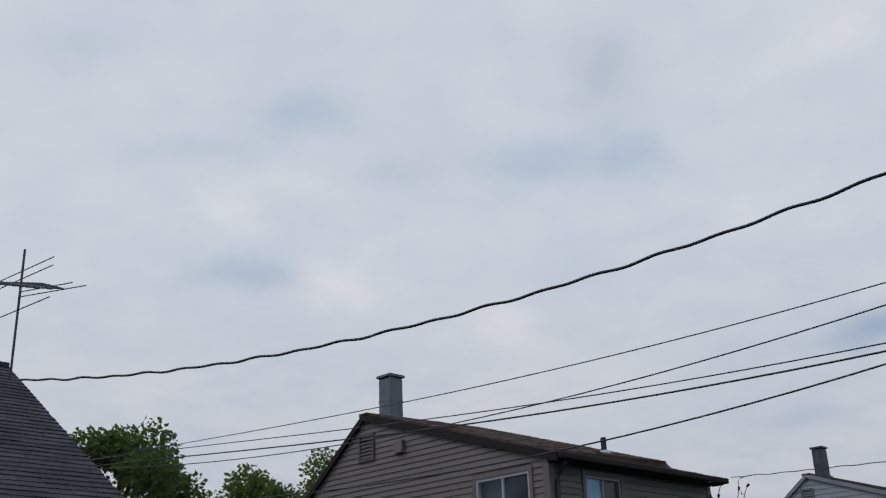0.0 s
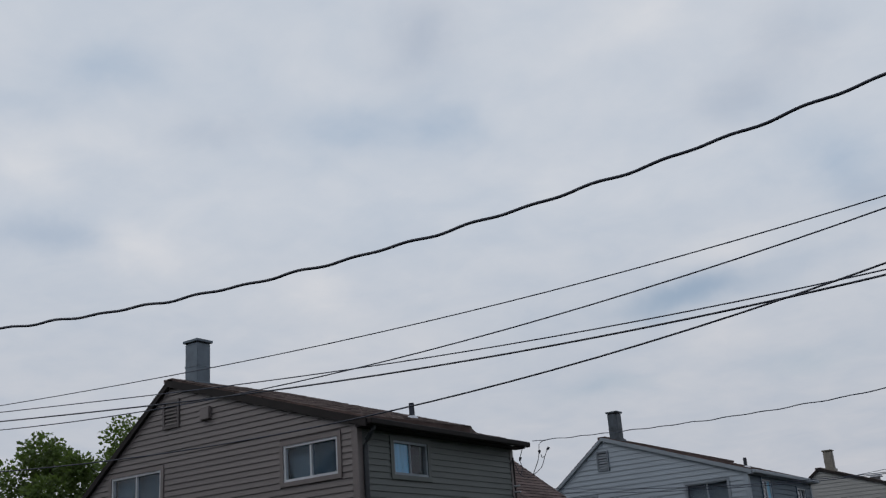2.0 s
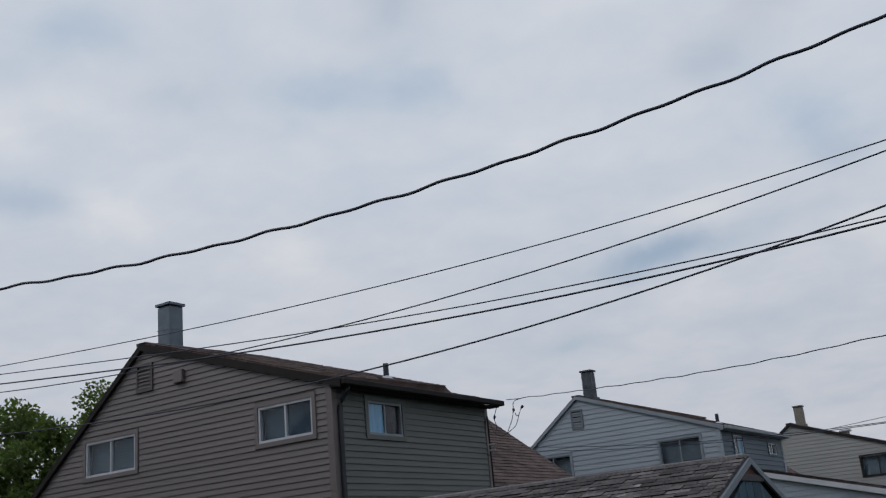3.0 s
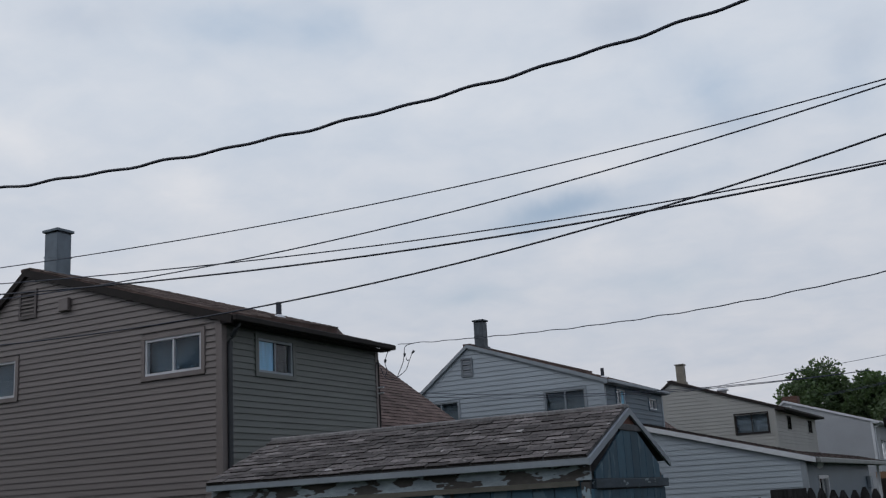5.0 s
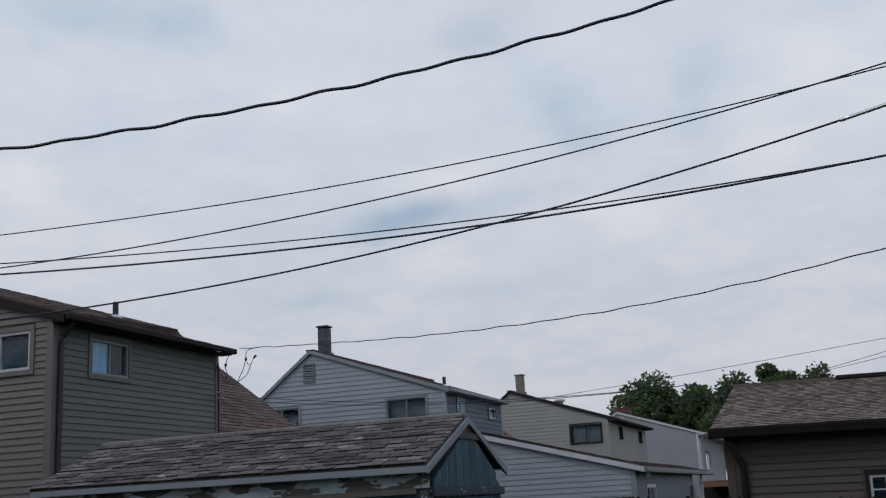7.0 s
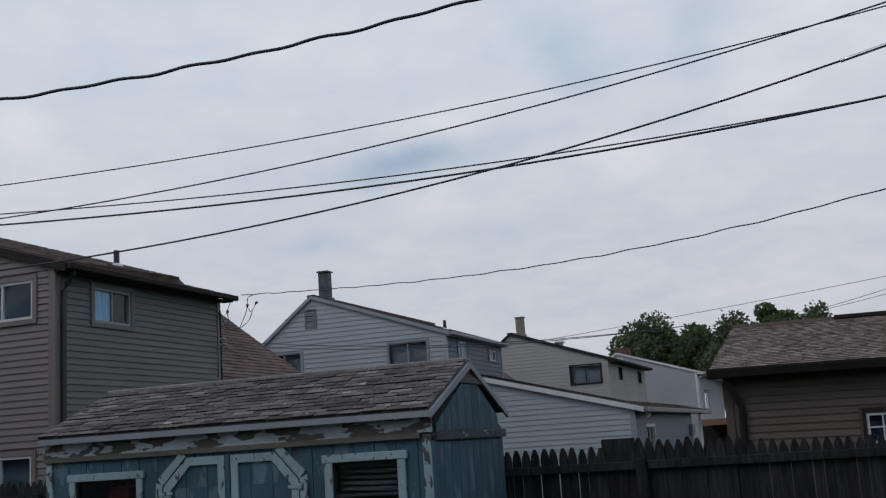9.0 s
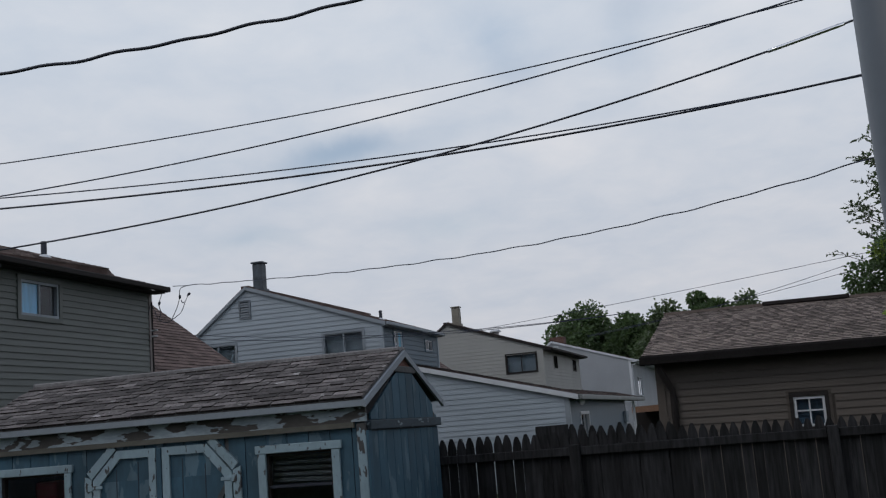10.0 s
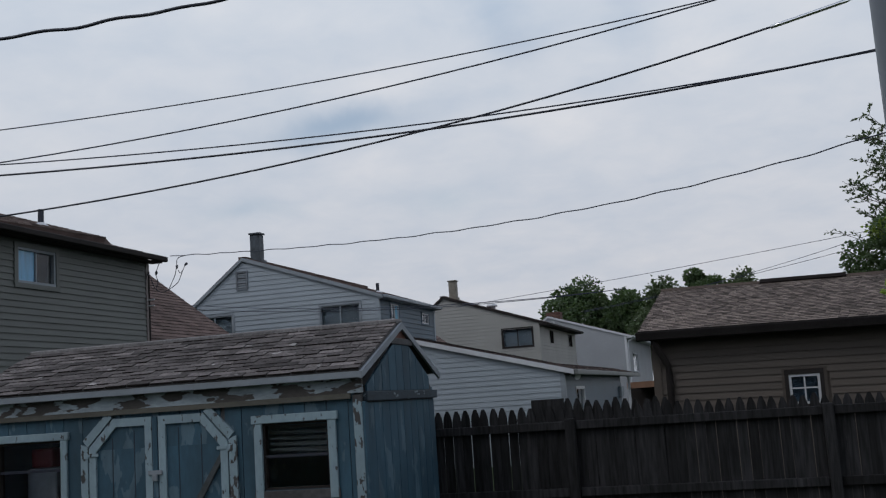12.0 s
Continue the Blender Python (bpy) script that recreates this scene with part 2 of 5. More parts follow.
SHEDSHINGLE = material("worn_grey_brown_shingles", (0.094, 0.085, 0.085), 0.92, grain=45, amount=0.38, stain=2.2, stain_amount=0.55, bump=0.6, vary=0.42, spec=0.2, second=(0.23, 0.22, 0.22), cover_at=0.675, cover_scale=7)
TANSHINGLE = material("mottled_brown_shingles", (0.165, 0.135, 0.120), 0.92, grain=90, amount=0.25, stain=1.2, stain_amount=0.15, bump=0.5, vary=0.05, spec=0.2, islands=0.55)
SLATESHINGLE = material("slate_blue_shingles", (0.06, 0.066, 0.078), 0.9, grain=80, amount=0.2, stain=2, stain_amount=0.2, bump=0.4, vary=0.05, spec=0.2, islands=0.18)
SHEDBLUE = material("faded_blue_paint", (0.024, 0.068, 0.104), 0.65, grain=24, amount=0.12, stain=2.5, stain_amount=0.28, bump=0.15, second=(0.062, 0.112, 0.150), cover_at=0.60, cover_scale=7, stretch=(1, 1, 0.35), vary=0.08)
WORNBLUE = material("worn_dark_blue_board", (0.030, 0.045, 0.060), 0.75, grain=30, amount=0.2, stain=4, stain_amount=0.3, bump=0.3, second=(0.20, 0.25, 0.29), cover_at=0.66, cover_scale=12, stretch=(1, 0.5, 1.6))
PEELWHITE = material("peeling_white_paint", (0.212, 0.295, 0.345), 0.6, grain=30, amount=0.08, stain=3, stain_amount=0.12, bump=0.4, second=(0.05, 0.052, 0.056), cover_at=0.635, cover_scale=22, stretch=(1, 1, 0.45), vary=0.04)
PEELMORE = material("badly_peeling_white_paint", (0.212, 0.295, 0.345), 0.6, grain=30, amount=0.08, stain=3, stain_amount=0.12, bump=0.4, second=(0.045, 0.044, 0.046), cover_at=0.55, cover_scale=18, stretch=(1, 1, 0.5), vary=0.04)
PEELBROWN = material("peeling_fascia", (0.055, 0.05, 0.048), 0.75, grain=30, amount=0.15, stain=3, stain_amount=0.2, bump=0.4, second=(0.25, 0.30, 0.34), cover_at=0.50, cover_scale=5.5, stretch=(0.6, 1, 2.0))
TANSTRIP = material("bare_tan_wood", (0.088, 0.086, 0.074), 0.8, grain=30, amount=0.15, stain=3, stain_amount=0.25, bump=0.15, stretch=(0.3, 1, 1))
GREYWOOD = material("bare_grey_wood", (0.062, 0.062, 0.066), 0.85, grain=30, amount=0.2, stain=3, stain_amount=0.25, bump=0.2)
BRACE = material("bare_brace_wood", (0.052, 0.060, 0.066), 0.85, grain=30, amount=0.2, stain=3, stain_amount=0.25, bump=0.2)
BLIND = material("grey_blind", (0.095, 0.115, 0.13), 0.7, grain=30, amount=0.15, bump=0.05)
# a darker grey than the house blinds
SHEDBLIND = material("dark_grey_blind", (0.034, 0.040, 0.043), 0.7, grain=30, amount=0.15, bump=0.05)
# added panels: the even dark blue look of the glass is put into this colour
DARKPANEL = material("dark_blue_pane_panel", (0.030, 0.056, 0.080), 0.8, grain=20, amount=0.1, stain=2, stain_amount=0.2, bump=0.05)
REDWOOD = material("bare_red_brown_wood", (0.10, 0.045, 0.035), 0.85, grain=30, amount=0.2, stain=3, stain_amount=0.25, bump=0.2)
FENCEWOOD = material("dark_weathered_fence_wood", (0.0160, 0.0163, 0.0180), 0.9, grain=38, amount=0.55, stain=4, stain_amount=0.45, bump=0.5, stretch=(1, 1, 0.10), vary=0.35, spec=0.25)
# near-black for unlit insides; their darkness is put into the colour
DARKROOM = material("blackened_interior", (0.012, 0.012, 0.013), 0.9, grain=10, amount=0.2, bump=0)
# sky reflection in the taupe house's pane as colour; drawn cloth in the blue house
BLUEFILL = material("pale_blue_pane_fill", (0.21, 0.44, 0.60), 0.8, grain=6, amount=0.1, stain=3, stain_amount=0.1, bump=0.1, stretch=(4, 4, 0.4))
RED = material("red_plastic", (0.16, 0.014, 0.018), 0.4, grain=20, amount=0.1, bump=0)
PALE = material("pale_plastic", (0.16, 0.17, 0.19), 0.4, grain=20, amount=0.1, bump=0)
GRASS = material("lawn", (0.032, 0.048, 0.02), 0.95, grain=60, amount=0.4, stain=0.25, stain_amount=0.3, bump=0.6, spec=0.1)
BARK = material("bark", (0.075, 0.06, 0.05), 0.95, grain=20, amount=0.35, stain=3, stain_amount=0.2, bump=0.6, stretch=(1, 1, 0.25))
POLEWOOD = material("grey_brown_pole_wood", (0.10, 0.085, 0.075), 0.9, grain=20, amount=0.3, stain=2, stain_amount=0.2, bump=0.4, stretch=(1, 1, 0.1))
POSTPAINT = material("blue_grey_painted_steel", (0.085, 0.105, 0.13), 0.5, grain=25, amount=0.06, stain=2.5, stain_amount=0.1, bump=0.05)
BRICK = material("red_brown_brick", (0.10, 0.055, 0.045), 0.9, grain=30, amount=0.2, bump=0.3, vary=0.15)
TERRACOTTA = material("orange_brown_roofing", (0.17, 0.095, 0.06), 0.9, grain=40, amount=0.2, bump=0.3)
GLASS = glass_material("window_glass", (0.86, 0.93, 1.0))


def leaf_material(name, color, through_color):
    m = bpy.data.materials.new(name)
    m.use_nodes = True
    n, l = m.node_tree.nodes, m.node_tree.links
    p = n["Principled BSDF"]
    p.inputs["Roughness"].default_value = 0.55
    geo = n.new("ShaderNodeNewGeometry")
    r = n.new("ShaderNodeMapRange")
    l.new(geo.outputs["Random Per Island"], r.inputs["Value"])
    r.inputs["To Min"].default_value, r.inputs["To Max"].default_value = 0.55, 1.5
    s = n.new("ShaderNodeVectorMath")
    s.operation = "SCALE"
    s.inputs[0].default_value = color
    l.new(r.outputs[0], s.inputs["Scale"])
    l.new(s.outputs[0], p.inputs["Base Color"])
    tr = n.new("ShaderNodeBsdfTranslucent")
    tr.inputs["Color"].default_value = (*through_color, 1)
    mix = n.new("ShaderNodeMixShader")
    mix.inputs[0].default_value = 0.35
    l.new(p.outputs[0], mix.inputs[1])
    l.new(tr.outputs[0], mix.inputs[2])
    l.new(mix.outputs[0], n["Material Output"].inputs["Surface"])
    return m


LEAF_MAPLE = leaf_material("maple_leaves", (0.058, 0.098, 0.028), (0.14, 0.23, 0.04))
LEAF_YELLOWISH = leaf_material("yellowish_maple_leaves", (0.075, 0.112, 0.030), (0.17, 0.26, 0.045))
LEAF_DARK = leaf_material("dark_leaves", (0.065, 0.105, 0.048), (0.10, 0.16, 0.045))
LEAF_PALE = leaf_material("pale_leaves", (0.075, 0.105, 0.055), (0.11, 0.16, 0.06))
LEAF_FRESH = leaf_material("fresh_leaves", (0.16, 0.23, 0.04), (0.28, 0.40, 0.05))


# ---- mesh helpers ----
def thing(name, x, y, z=0.0, turn=0.0, label="", category="", group="", kind=""):
    ob = new(name)
    ob.empty_display_size = 0.2
    ob.matrix_world = pose(x, y, z, 0, 0, turn)
    return tagged(ob, label, category, group, kind)


def part(name, bm, mat, parent, label="", smooth=False, kind=""):
    me = bpy.data.meshes.new(name)
    bm.to_mesh(me)
    bm.free()
    me.materials.append(mat)
    if smooth:
        for f in me.polygons:
            f.use_smooth = True
    ob = new(name, me)
    ob.parent = parent
    return tagged(ob, label, kind=kind)


def repeat(name, me, parent, m):
    ob = new(name, me)
    ob.parent = parent
    ob.matrix_basis = m
    return ob


def mesh(name, bm, mat, smooth=False):
    me = bpy.data.meshes.new(name)
    bm.to_mesh(me)
    bm.free()
    me.materials.append(mat)
    if smooth:
        for f in me.polygons:
            f.use_smooth = True
    return me


def hexa(bm, p):
    """A solid from eight corners: four of the lower face, four of the upper, in the same turn."""
    v = [bm.verts.new(q) for q in p]
    for f in ((3, 2, 1, 0), (4, 5, 6, 7), (0, 1, 5, 4), (1, 2, 6, 5), (2, 3, 7, 6), (3, 0, 4, 7)):
        bm.faces.new([v[i] for i in f])


def box(bm, x0, x1, y0, y1, z0, z1, m=None):
    p = [(x0, y0, z0), (x1, y0, z0), (x1, y1, z0), (x0, y1, z0), (x0, y0, z1), (x1, y0, z1), (x1, y1, z1), (x0, y1, z1)]
    if m is not None:
        p = [m @ Vector(q) for q in p]
    hexa(bm, p)


def boxes(*dims, m=None):
    bm = bmesh.new()
    for d in dims:
        box(bm, *d, m=m)
    bmesh.ops.recalc_face_normals(bm, faces=bm.faces)
    return bm


def soften(bm, width=0.006, segments=1):
    bmesh.ops.bevel(bm, geom=list(bm.edges), offset=width, segments=segments, affect="EDGES", profile=0.6)
    return bm


def tube(bm, points, radius, sides=8, taper=None):
    """A round tube along points; taper: the radius at each point."""
    rings = []
    for i, p in enumerate(points):
        p = Vector(p)
        d = (Vector(points[min(i + 1, len(points) - 1)]) - Vector(points[max(i - 1, 0)])).normalized()
        a = d.orthogonal().normalized() if abs(d.z) > 0.9 else d.cross(Vector((0, 0, 1))).normalized()
        b = d.cross(a)
        r = taper[i] if taper else radius
        rings.append([bm.verts.new(p + r * (math.cos(2 * math.pi * k / sides) * a + math.sin(2 * math.pi * k / sides) * b)) for k in range(sides)])
    for u, v in zip(rings, rings[1:]):
        for k in range(sides):
            bm.faces.new((u[k], u[(k + 1) % sides], v[(k + 1) % sides], v[k]))
    bm.faces.new(rings[0][::-1])
    bm.faces.new(rings[-1])


# planes of a wall: a along it, b up, c outward
def gable_plane(x, y):
    return Matrix(((1, 0, 0, x), (0, 0, -1, y), (0, 1, 0, 0), (0, 0, 0, 1)))


def side_plane(x, y):
    return Matrix(((0, 0, 1, x), (1, 0, 0, y), (0, 1, 0, 0), (0, 0, 0, 1)))


def back_plane(x, y):
    return Matrix(((-1, 0, 0, x), (0, 0, 1, y), (0, 1, 0, 0), (0, 0, 0, 1)))


def front_plane(x, y):
    return Matrix(((0, 0, -1, x), (-1, 0, 0, y), (0, 1, 0, 0), (0, 0, 0, 1)))


def slab(outline, holes, m, thick=0.14):
    """A wall of that thickness from an outline and rectangular openings (a0, a1, b0, b1), its face at c = 0."""
    bm = bmesh.new()
    loops = [outline] + [[(h[0], h[2]), (h[0], h[3]), (h[1], h[3]), (h[1], h[2])] for h in holes]
    edges, sides = [], []
    for lp in loops:
        vs = [bm.verts.new((a, b, 0)) for a, b in lp]
        es = [bm.edges.new((vs[i], vs[(i + 1) % len(vs)])) for i in range(len(vs))]
        edges += es
    bmesh.ops.triangle_fill(bm, use_beauty=True, use_dissolve=False, edges=edges, normal=(0, 0, 1))
    faces = list(bm.faces)
    ret = bmesh.ops.extrude_face_region(bm, geom=faces)
    for v in [g for g in ret["geom"] if isinstance(g, bmesh.types.BMVert)]:
        v.co.z -= thick
    bmesh.ops.transform(bm, matrix=m, verts=bm.verts)
    bmesh.ops.recalc_face_normals(bm, faces=bm.faces)
    return bm


def span(outline, b):
    """Where a convex outline begins and ends at height b."""
    xs = []
    for i, (a0, b0) in enumerate(outline):
        a1, b1 = outline[(i + 1) % len(outline)]
        if (b0 - b) * (b1 - b) <= 0 and b0 != b1:
            xs.append(a0 + (a1 - a0) * (b - b0) / (b1 - b0))
    return (min(xs), max(xs)) if xs else None


def courses(outline, holes, step, start=0.05):
    """The boards of a lapped wall: four corners each in (a, b)."""
    top = max(b for a, b in outline)
    low, k = start, 0
    while low < top - 0.01:
        high = min(low + step, top - 0.004)
        s0, s1 = span(outline, low + 0.001), span(outline, high)
        low += step
        if not s0 or not s1:
            continue
        b0, b1 = high - step if high < top - 0.005 else low - step, high
        cuts = sorted((h[0], h[1]) for h in holes if h[2] < (b0 + b1) / 2 < h[3])
        edges = [(s0[0], s1[0])] + [(c, c) for q in cuts for c in q] + [(s0[1], s1[1])]
        for i in range(0, len(edges) - 1, 2):
            (l0, l1), (r0, r1) = edges[i], edges[i + 1]
            if r0 - l0 > 0.03:
                yield (l0, b0), (r0, b0), (max(r1, l1 + 0.01), b1), (l1, b1)


def lap(bm, q, m, out=0.027):
    """One lapped board, thicker at its lower edge."""
    (a0, b0), (a1, b1), (a2, b2), (a3, b3) = q
    p = [(a0, b0, 0.001), (a1, b1, 0.001), (a2, b2, 0.001), (a3, b3, 0.001), (a0, b0, out), (a1, b1, out), (a2, b2, 0.008), (a3, b3, 0.008)]
    hexa(bm, [m @ Vector(v) for v in p])


def window(parent, m, a0, a1, b0, b1, casing, frame_mat, case_mat, split=1, cross=False, curtain=None, t=0.030):
    """A window in the opening (a0, a1, b0, b1): casing on the wall, frame, panes and an added near-black box behind
    them.
    """
    w = part("window", boxes((a0 - casing, a1 + casing, b1, b1 + casing, 0.0, 0.04), (a0 - casing, a1 + casing, b0 - casing, b0, 0.0, 0.045),
                             (a0 - casing, a0, b0, b1, 0.0, 0.04), (a1, a1 + casing, b0, b1, 0.0, 0.04), m=m), case_mat, parent)
    part("window_frame", boxes((a0, a1, b1 - t, b1, -0.045, 0.022), (a0, a1, b0, b0 + t, -0.045, 0.026), (a0, a0 + t, b0 + t, b1 - t, -0.045, 0.022), (a1 - t, a1, b0 + t, b1 - t, -0.045, 0.022), m=m), frame_mat, w)
    n = split + 1
    step = (a1 - a0 - 2 * t) / n
    for i in range(split):
        x = a0 + t + step * (i + 1)
        part("mullion", boxes((x - 0.016, x + 0.016, b0 + t, b1 - t, -0.04, 0.015), m=m), frame_mat, w)
    if cross:
        y = (b0 + b1) / 2
        part("glazing_bar", boxes((a0 + t, a1 - t, y - 0.012, y + 0.012, -0.05, 0.012), m=m), frame_mat, w)
    for i in range(n):
        x = a0 + t + step * i
        pane = part("pane", boxes((x + 0.002, x + step - 0.002, b0 + t, b1 - t, -0.014 - 0.014 * (i % 2), -0.010 - 0.014 * (i % 2)), m=m), GLASS, w)
        pane.visible_shadow = False
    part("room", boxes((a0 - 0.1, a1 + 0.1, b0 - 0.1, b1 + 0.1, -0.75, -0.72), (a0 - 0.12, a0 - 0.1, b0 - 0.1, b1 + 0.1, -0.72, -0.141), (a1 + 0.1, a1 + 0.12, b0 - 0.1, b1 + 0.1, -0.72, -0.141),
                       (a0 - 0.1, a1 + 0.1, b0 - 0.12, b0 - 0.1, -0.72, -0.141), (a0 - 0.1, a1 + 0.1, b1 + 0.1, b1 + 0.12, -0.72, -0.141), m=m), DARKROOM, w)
    if curtain == "blind":
        part("blind", boxes((a0 + 0.01, a1 - 0.01, b0 + 0.01, b1 - 0.01, -0.125, -0.115), m=m), BLIND, w, "lowered grey blind")
    elif curtain == "shade":
        part("roller_shade", boxes((a0 + 0.01, a1 - 0.01, b0 + 0.01, b1 - 0.01, -0.125, -0.115), m=m), DARKPANEL, w, "dark blue panel added behind the panes for their dark tone")
    elif curtain is not None:
        x = a0 + t + step * curtain
        part("curtain", boxes((x, x + step - 0.004, b0 + 0.01, b1 - 0.01, -0.024, -0.019), m=m), BLUEFILL, w, "pale blue panel behind a pane, for reflected sky and drawn cloth")
    return w


def shingle_mesh(name, mat, wide, deep, thick=0.009):
    """One shingle tab: it lies along x, its lower edge at y = 0, and rises to y = deep; worn corners."""
    bm = bmesh.new()
    g, c = 0.005, 0.008
    low = [(g + c, 0, 0), (wide - g - c, 0, 0), (wide - g, c, 0), (wide - g, deep, -0.006), (g, deep, -0.006), (g, c, 0)]
    v0 = [bm.verts.new(p) for p in low]
    v1 = [bm.verts.new((x, y, z + thick)) for x, y, z in low]
    bm.faces.new(v1)
    bm.faces.new(v0[::-1])
    for i in range(6):
        bm.faces.new((v0[i], v0[(i + 1) % 6], v1[(i + 1) % 6], v1[i]))
    me = mesh(name, bm, mat)
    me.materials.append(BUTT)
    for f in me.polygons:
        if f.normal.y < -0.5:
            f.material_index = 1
    return me


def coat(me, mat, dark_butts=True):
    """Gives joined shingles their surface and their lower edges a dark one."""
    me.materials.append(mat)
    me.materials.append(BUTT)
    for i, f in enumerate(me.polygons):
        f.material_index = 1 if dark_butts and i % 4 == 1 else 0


def shingle_sheet(a_len, slope_len, wide, expose, seed, thick=0.012, jitter=0.006):
    """Many shingles joined into one mesh in the plane of a roof: x along the eave, y up the slope."""
    rnd = random.Random(seed)
    verts, faces = [], []
    rows = int(slope_len / expose) + 1
    for r in range(rows):
        y0, y1 = r * expose, min((r + 1.15) * expose, slope_len)
        x = -rnd.random() * wide
        while x < a_len:
            x0, x1 = max(x + 0.003, 0.0), min(x + wide - 0.003, a_len)
            x += wide * (1 if jitter == 0.006 else rnd.uniform(0.45, 1.0))
            x1 = min(x1, x - 0.003, a_len)
            if x1 - x0 < 0.02:
                continue
            h = thick + rnd.uniform(0, jitter)
            d = rnd.uniform(-jitter, jitter)
            n = len(verts)
            verts += [(x0, y0 + d, 0), (x1, y0 + d, 0), (x1, y1, 0), (x0, y1, 0), (x0, y0 + d, h), (x1, y0 + d, h), (x1, y1, 0.003), (x0, y1, 0.003)]
            faces += [(n + 4, n + 5, n + 6, n + 7), (n, n + 1, n + 5, n + 4), (n + 1, n + 2, n + 6, n + 5), (n + 3, n, n + 4, n + 7)]
    me = bpy.data.meshes.new("shingles")
    me.from_pydata(verts, [], faces)
    return me


def roof_frame(origin, along, up):
    """Matrix of a roof plane: x along the eave, y up the slope, z out of it."""
    x, y = Vector(along).normalized(), Vector(up).normalized()
    z = x.cross(y)
    return Matrix(((x.x, y.x, z.x, origin[0]), (x.y, y.y, z.y, origin[1]), (x.z, y.z, z.z, origin[2]), (0, 0, 0, 1)))


def roof_slab(parent, name, m, a_len, slope_len, thick, mat, shingles, wide, expose, seed, label="", jitter=0.006, dark_butts=True):
    deck = part(name, boxes((0, a_len, 0, slope_len, -thick, 0), m=m), mat, parent, label)
    me = shingle_sheet(a_len, slope_len, wide, expose, seed, jitter=jitter)
    coat(me, shingles, dark_butts)
    ob = new("shingles", me)
    ob.parent, ob.matrix_basis = deck, m
    tagged(ob, kind="stuff")
    return deck


# ---- ground ----
bm = bmesh.new()
bmesh.ops.create_grid(bm, x_segments=2, y_segments=2, size=2500)
ground = part("ground", bm, GRASS, None)
tagged(ground, "flat green lawn reaching to the horizon", "lawn", kind="structure")


# ---- the row of houses ----
STEEP = 0.77


def flue(parent, x, y, top, mat, roof_z, h=0.165):
    c = part("chimney", soften(boxes((x - h, x + h, y - h, y + h, 5.6, top - 0.07)), 0.01), mat, parent, "square sheet metal chimney flue")
    part("chimney_cap", soften(boxes((x - h - 0.035, x + h + 0.035, y - h - 0.035, y + h + 0.035, top - 0.05, top), (x - h + 0.02, x + h - 0.02, y - h + 0.02, y + h - 0.02, top - 0.09, top - 0.05)), 0.006), mat, c)
    part("seam", boxes((x - h - 0.006, x + h + 0.006, y - h - 0.006, y + h + 0.006, top - 0.52, top - 0.50)), mat, c)
    part("flashing", soften(boxes((x - h - 0.05, x + h + 0.05, y - h - 0.05, y + h + 0.05, 5.6, roof_z)), 0.01), mat, c)
    return c


def downspout(parent, x, y, top, mat, low=0.15, reach=0.36):
    bm = bmesh.new()
    tube(bm, [(x + reach - 0.02, y, top + 0.04), (x + reach - 0.03, y, top - 0.05), (x + reach - 0.09, y, top - 0.13), (x + 0.11, y, top - 0.20), (x + 0.075, y, top - 0.29),
              (x + 0.07, y, top - 0.40), (x + 0.07, y, 2.2), (x + 0.07, y, low)], 0.045, 10)
    return part("downspout", bm, mat, parent, smooth=True)


def louvre(parent, m, a0, a1, b0, b1, mat):
    v = part("gable_vent", boxes((a0, a1, b0, b0 + 0.05, 0.0, 0.05), (a0, a1, b1 - 0.05, b1, 0.0, 0.05), (a0, a0 + 0.05, b0 + 0.05, b1 - 0.05, 0.0, 0.05), (a1 - 0.05, a1, b0 + 0.05, b1 - 0.05, 0.0, 0.05), m=m), mat, parent, "louvred gable vent")
    # near-black sheet: the dark gaps between the slats are coloured in
    part("vent_backing", boxes((a0 + 0.05, a1 - 0.05, b0 + 0.05, b1 - 0.05, 0.002, 0.012), m=m), DARKROOM, v)
    n = 6
    for i in range(n):
        z = b0 + 0.06 + (b1 - b0 - 0.12) * i / n
        bm = bmesh.new()
        hexa(bm, [m @ Vector(p) for p in ((a0 + 0.05, z, 0.045), (a1 - 0.05, z, 0.045), (a1 - 0.05, z + 0.05, 0.014), (a0 + 0.05, z + 0.05, 0.014), (a0 + 0.05, z + 0.012, 0.045), (a1 - 0.05, z + 0.012, 0.045), (a1 - 0.05, z + 0.062, 0.014), (a0 + 0.05, z + 0.062, 0.014))])
        part("slat", bm, mat, v)
    return v


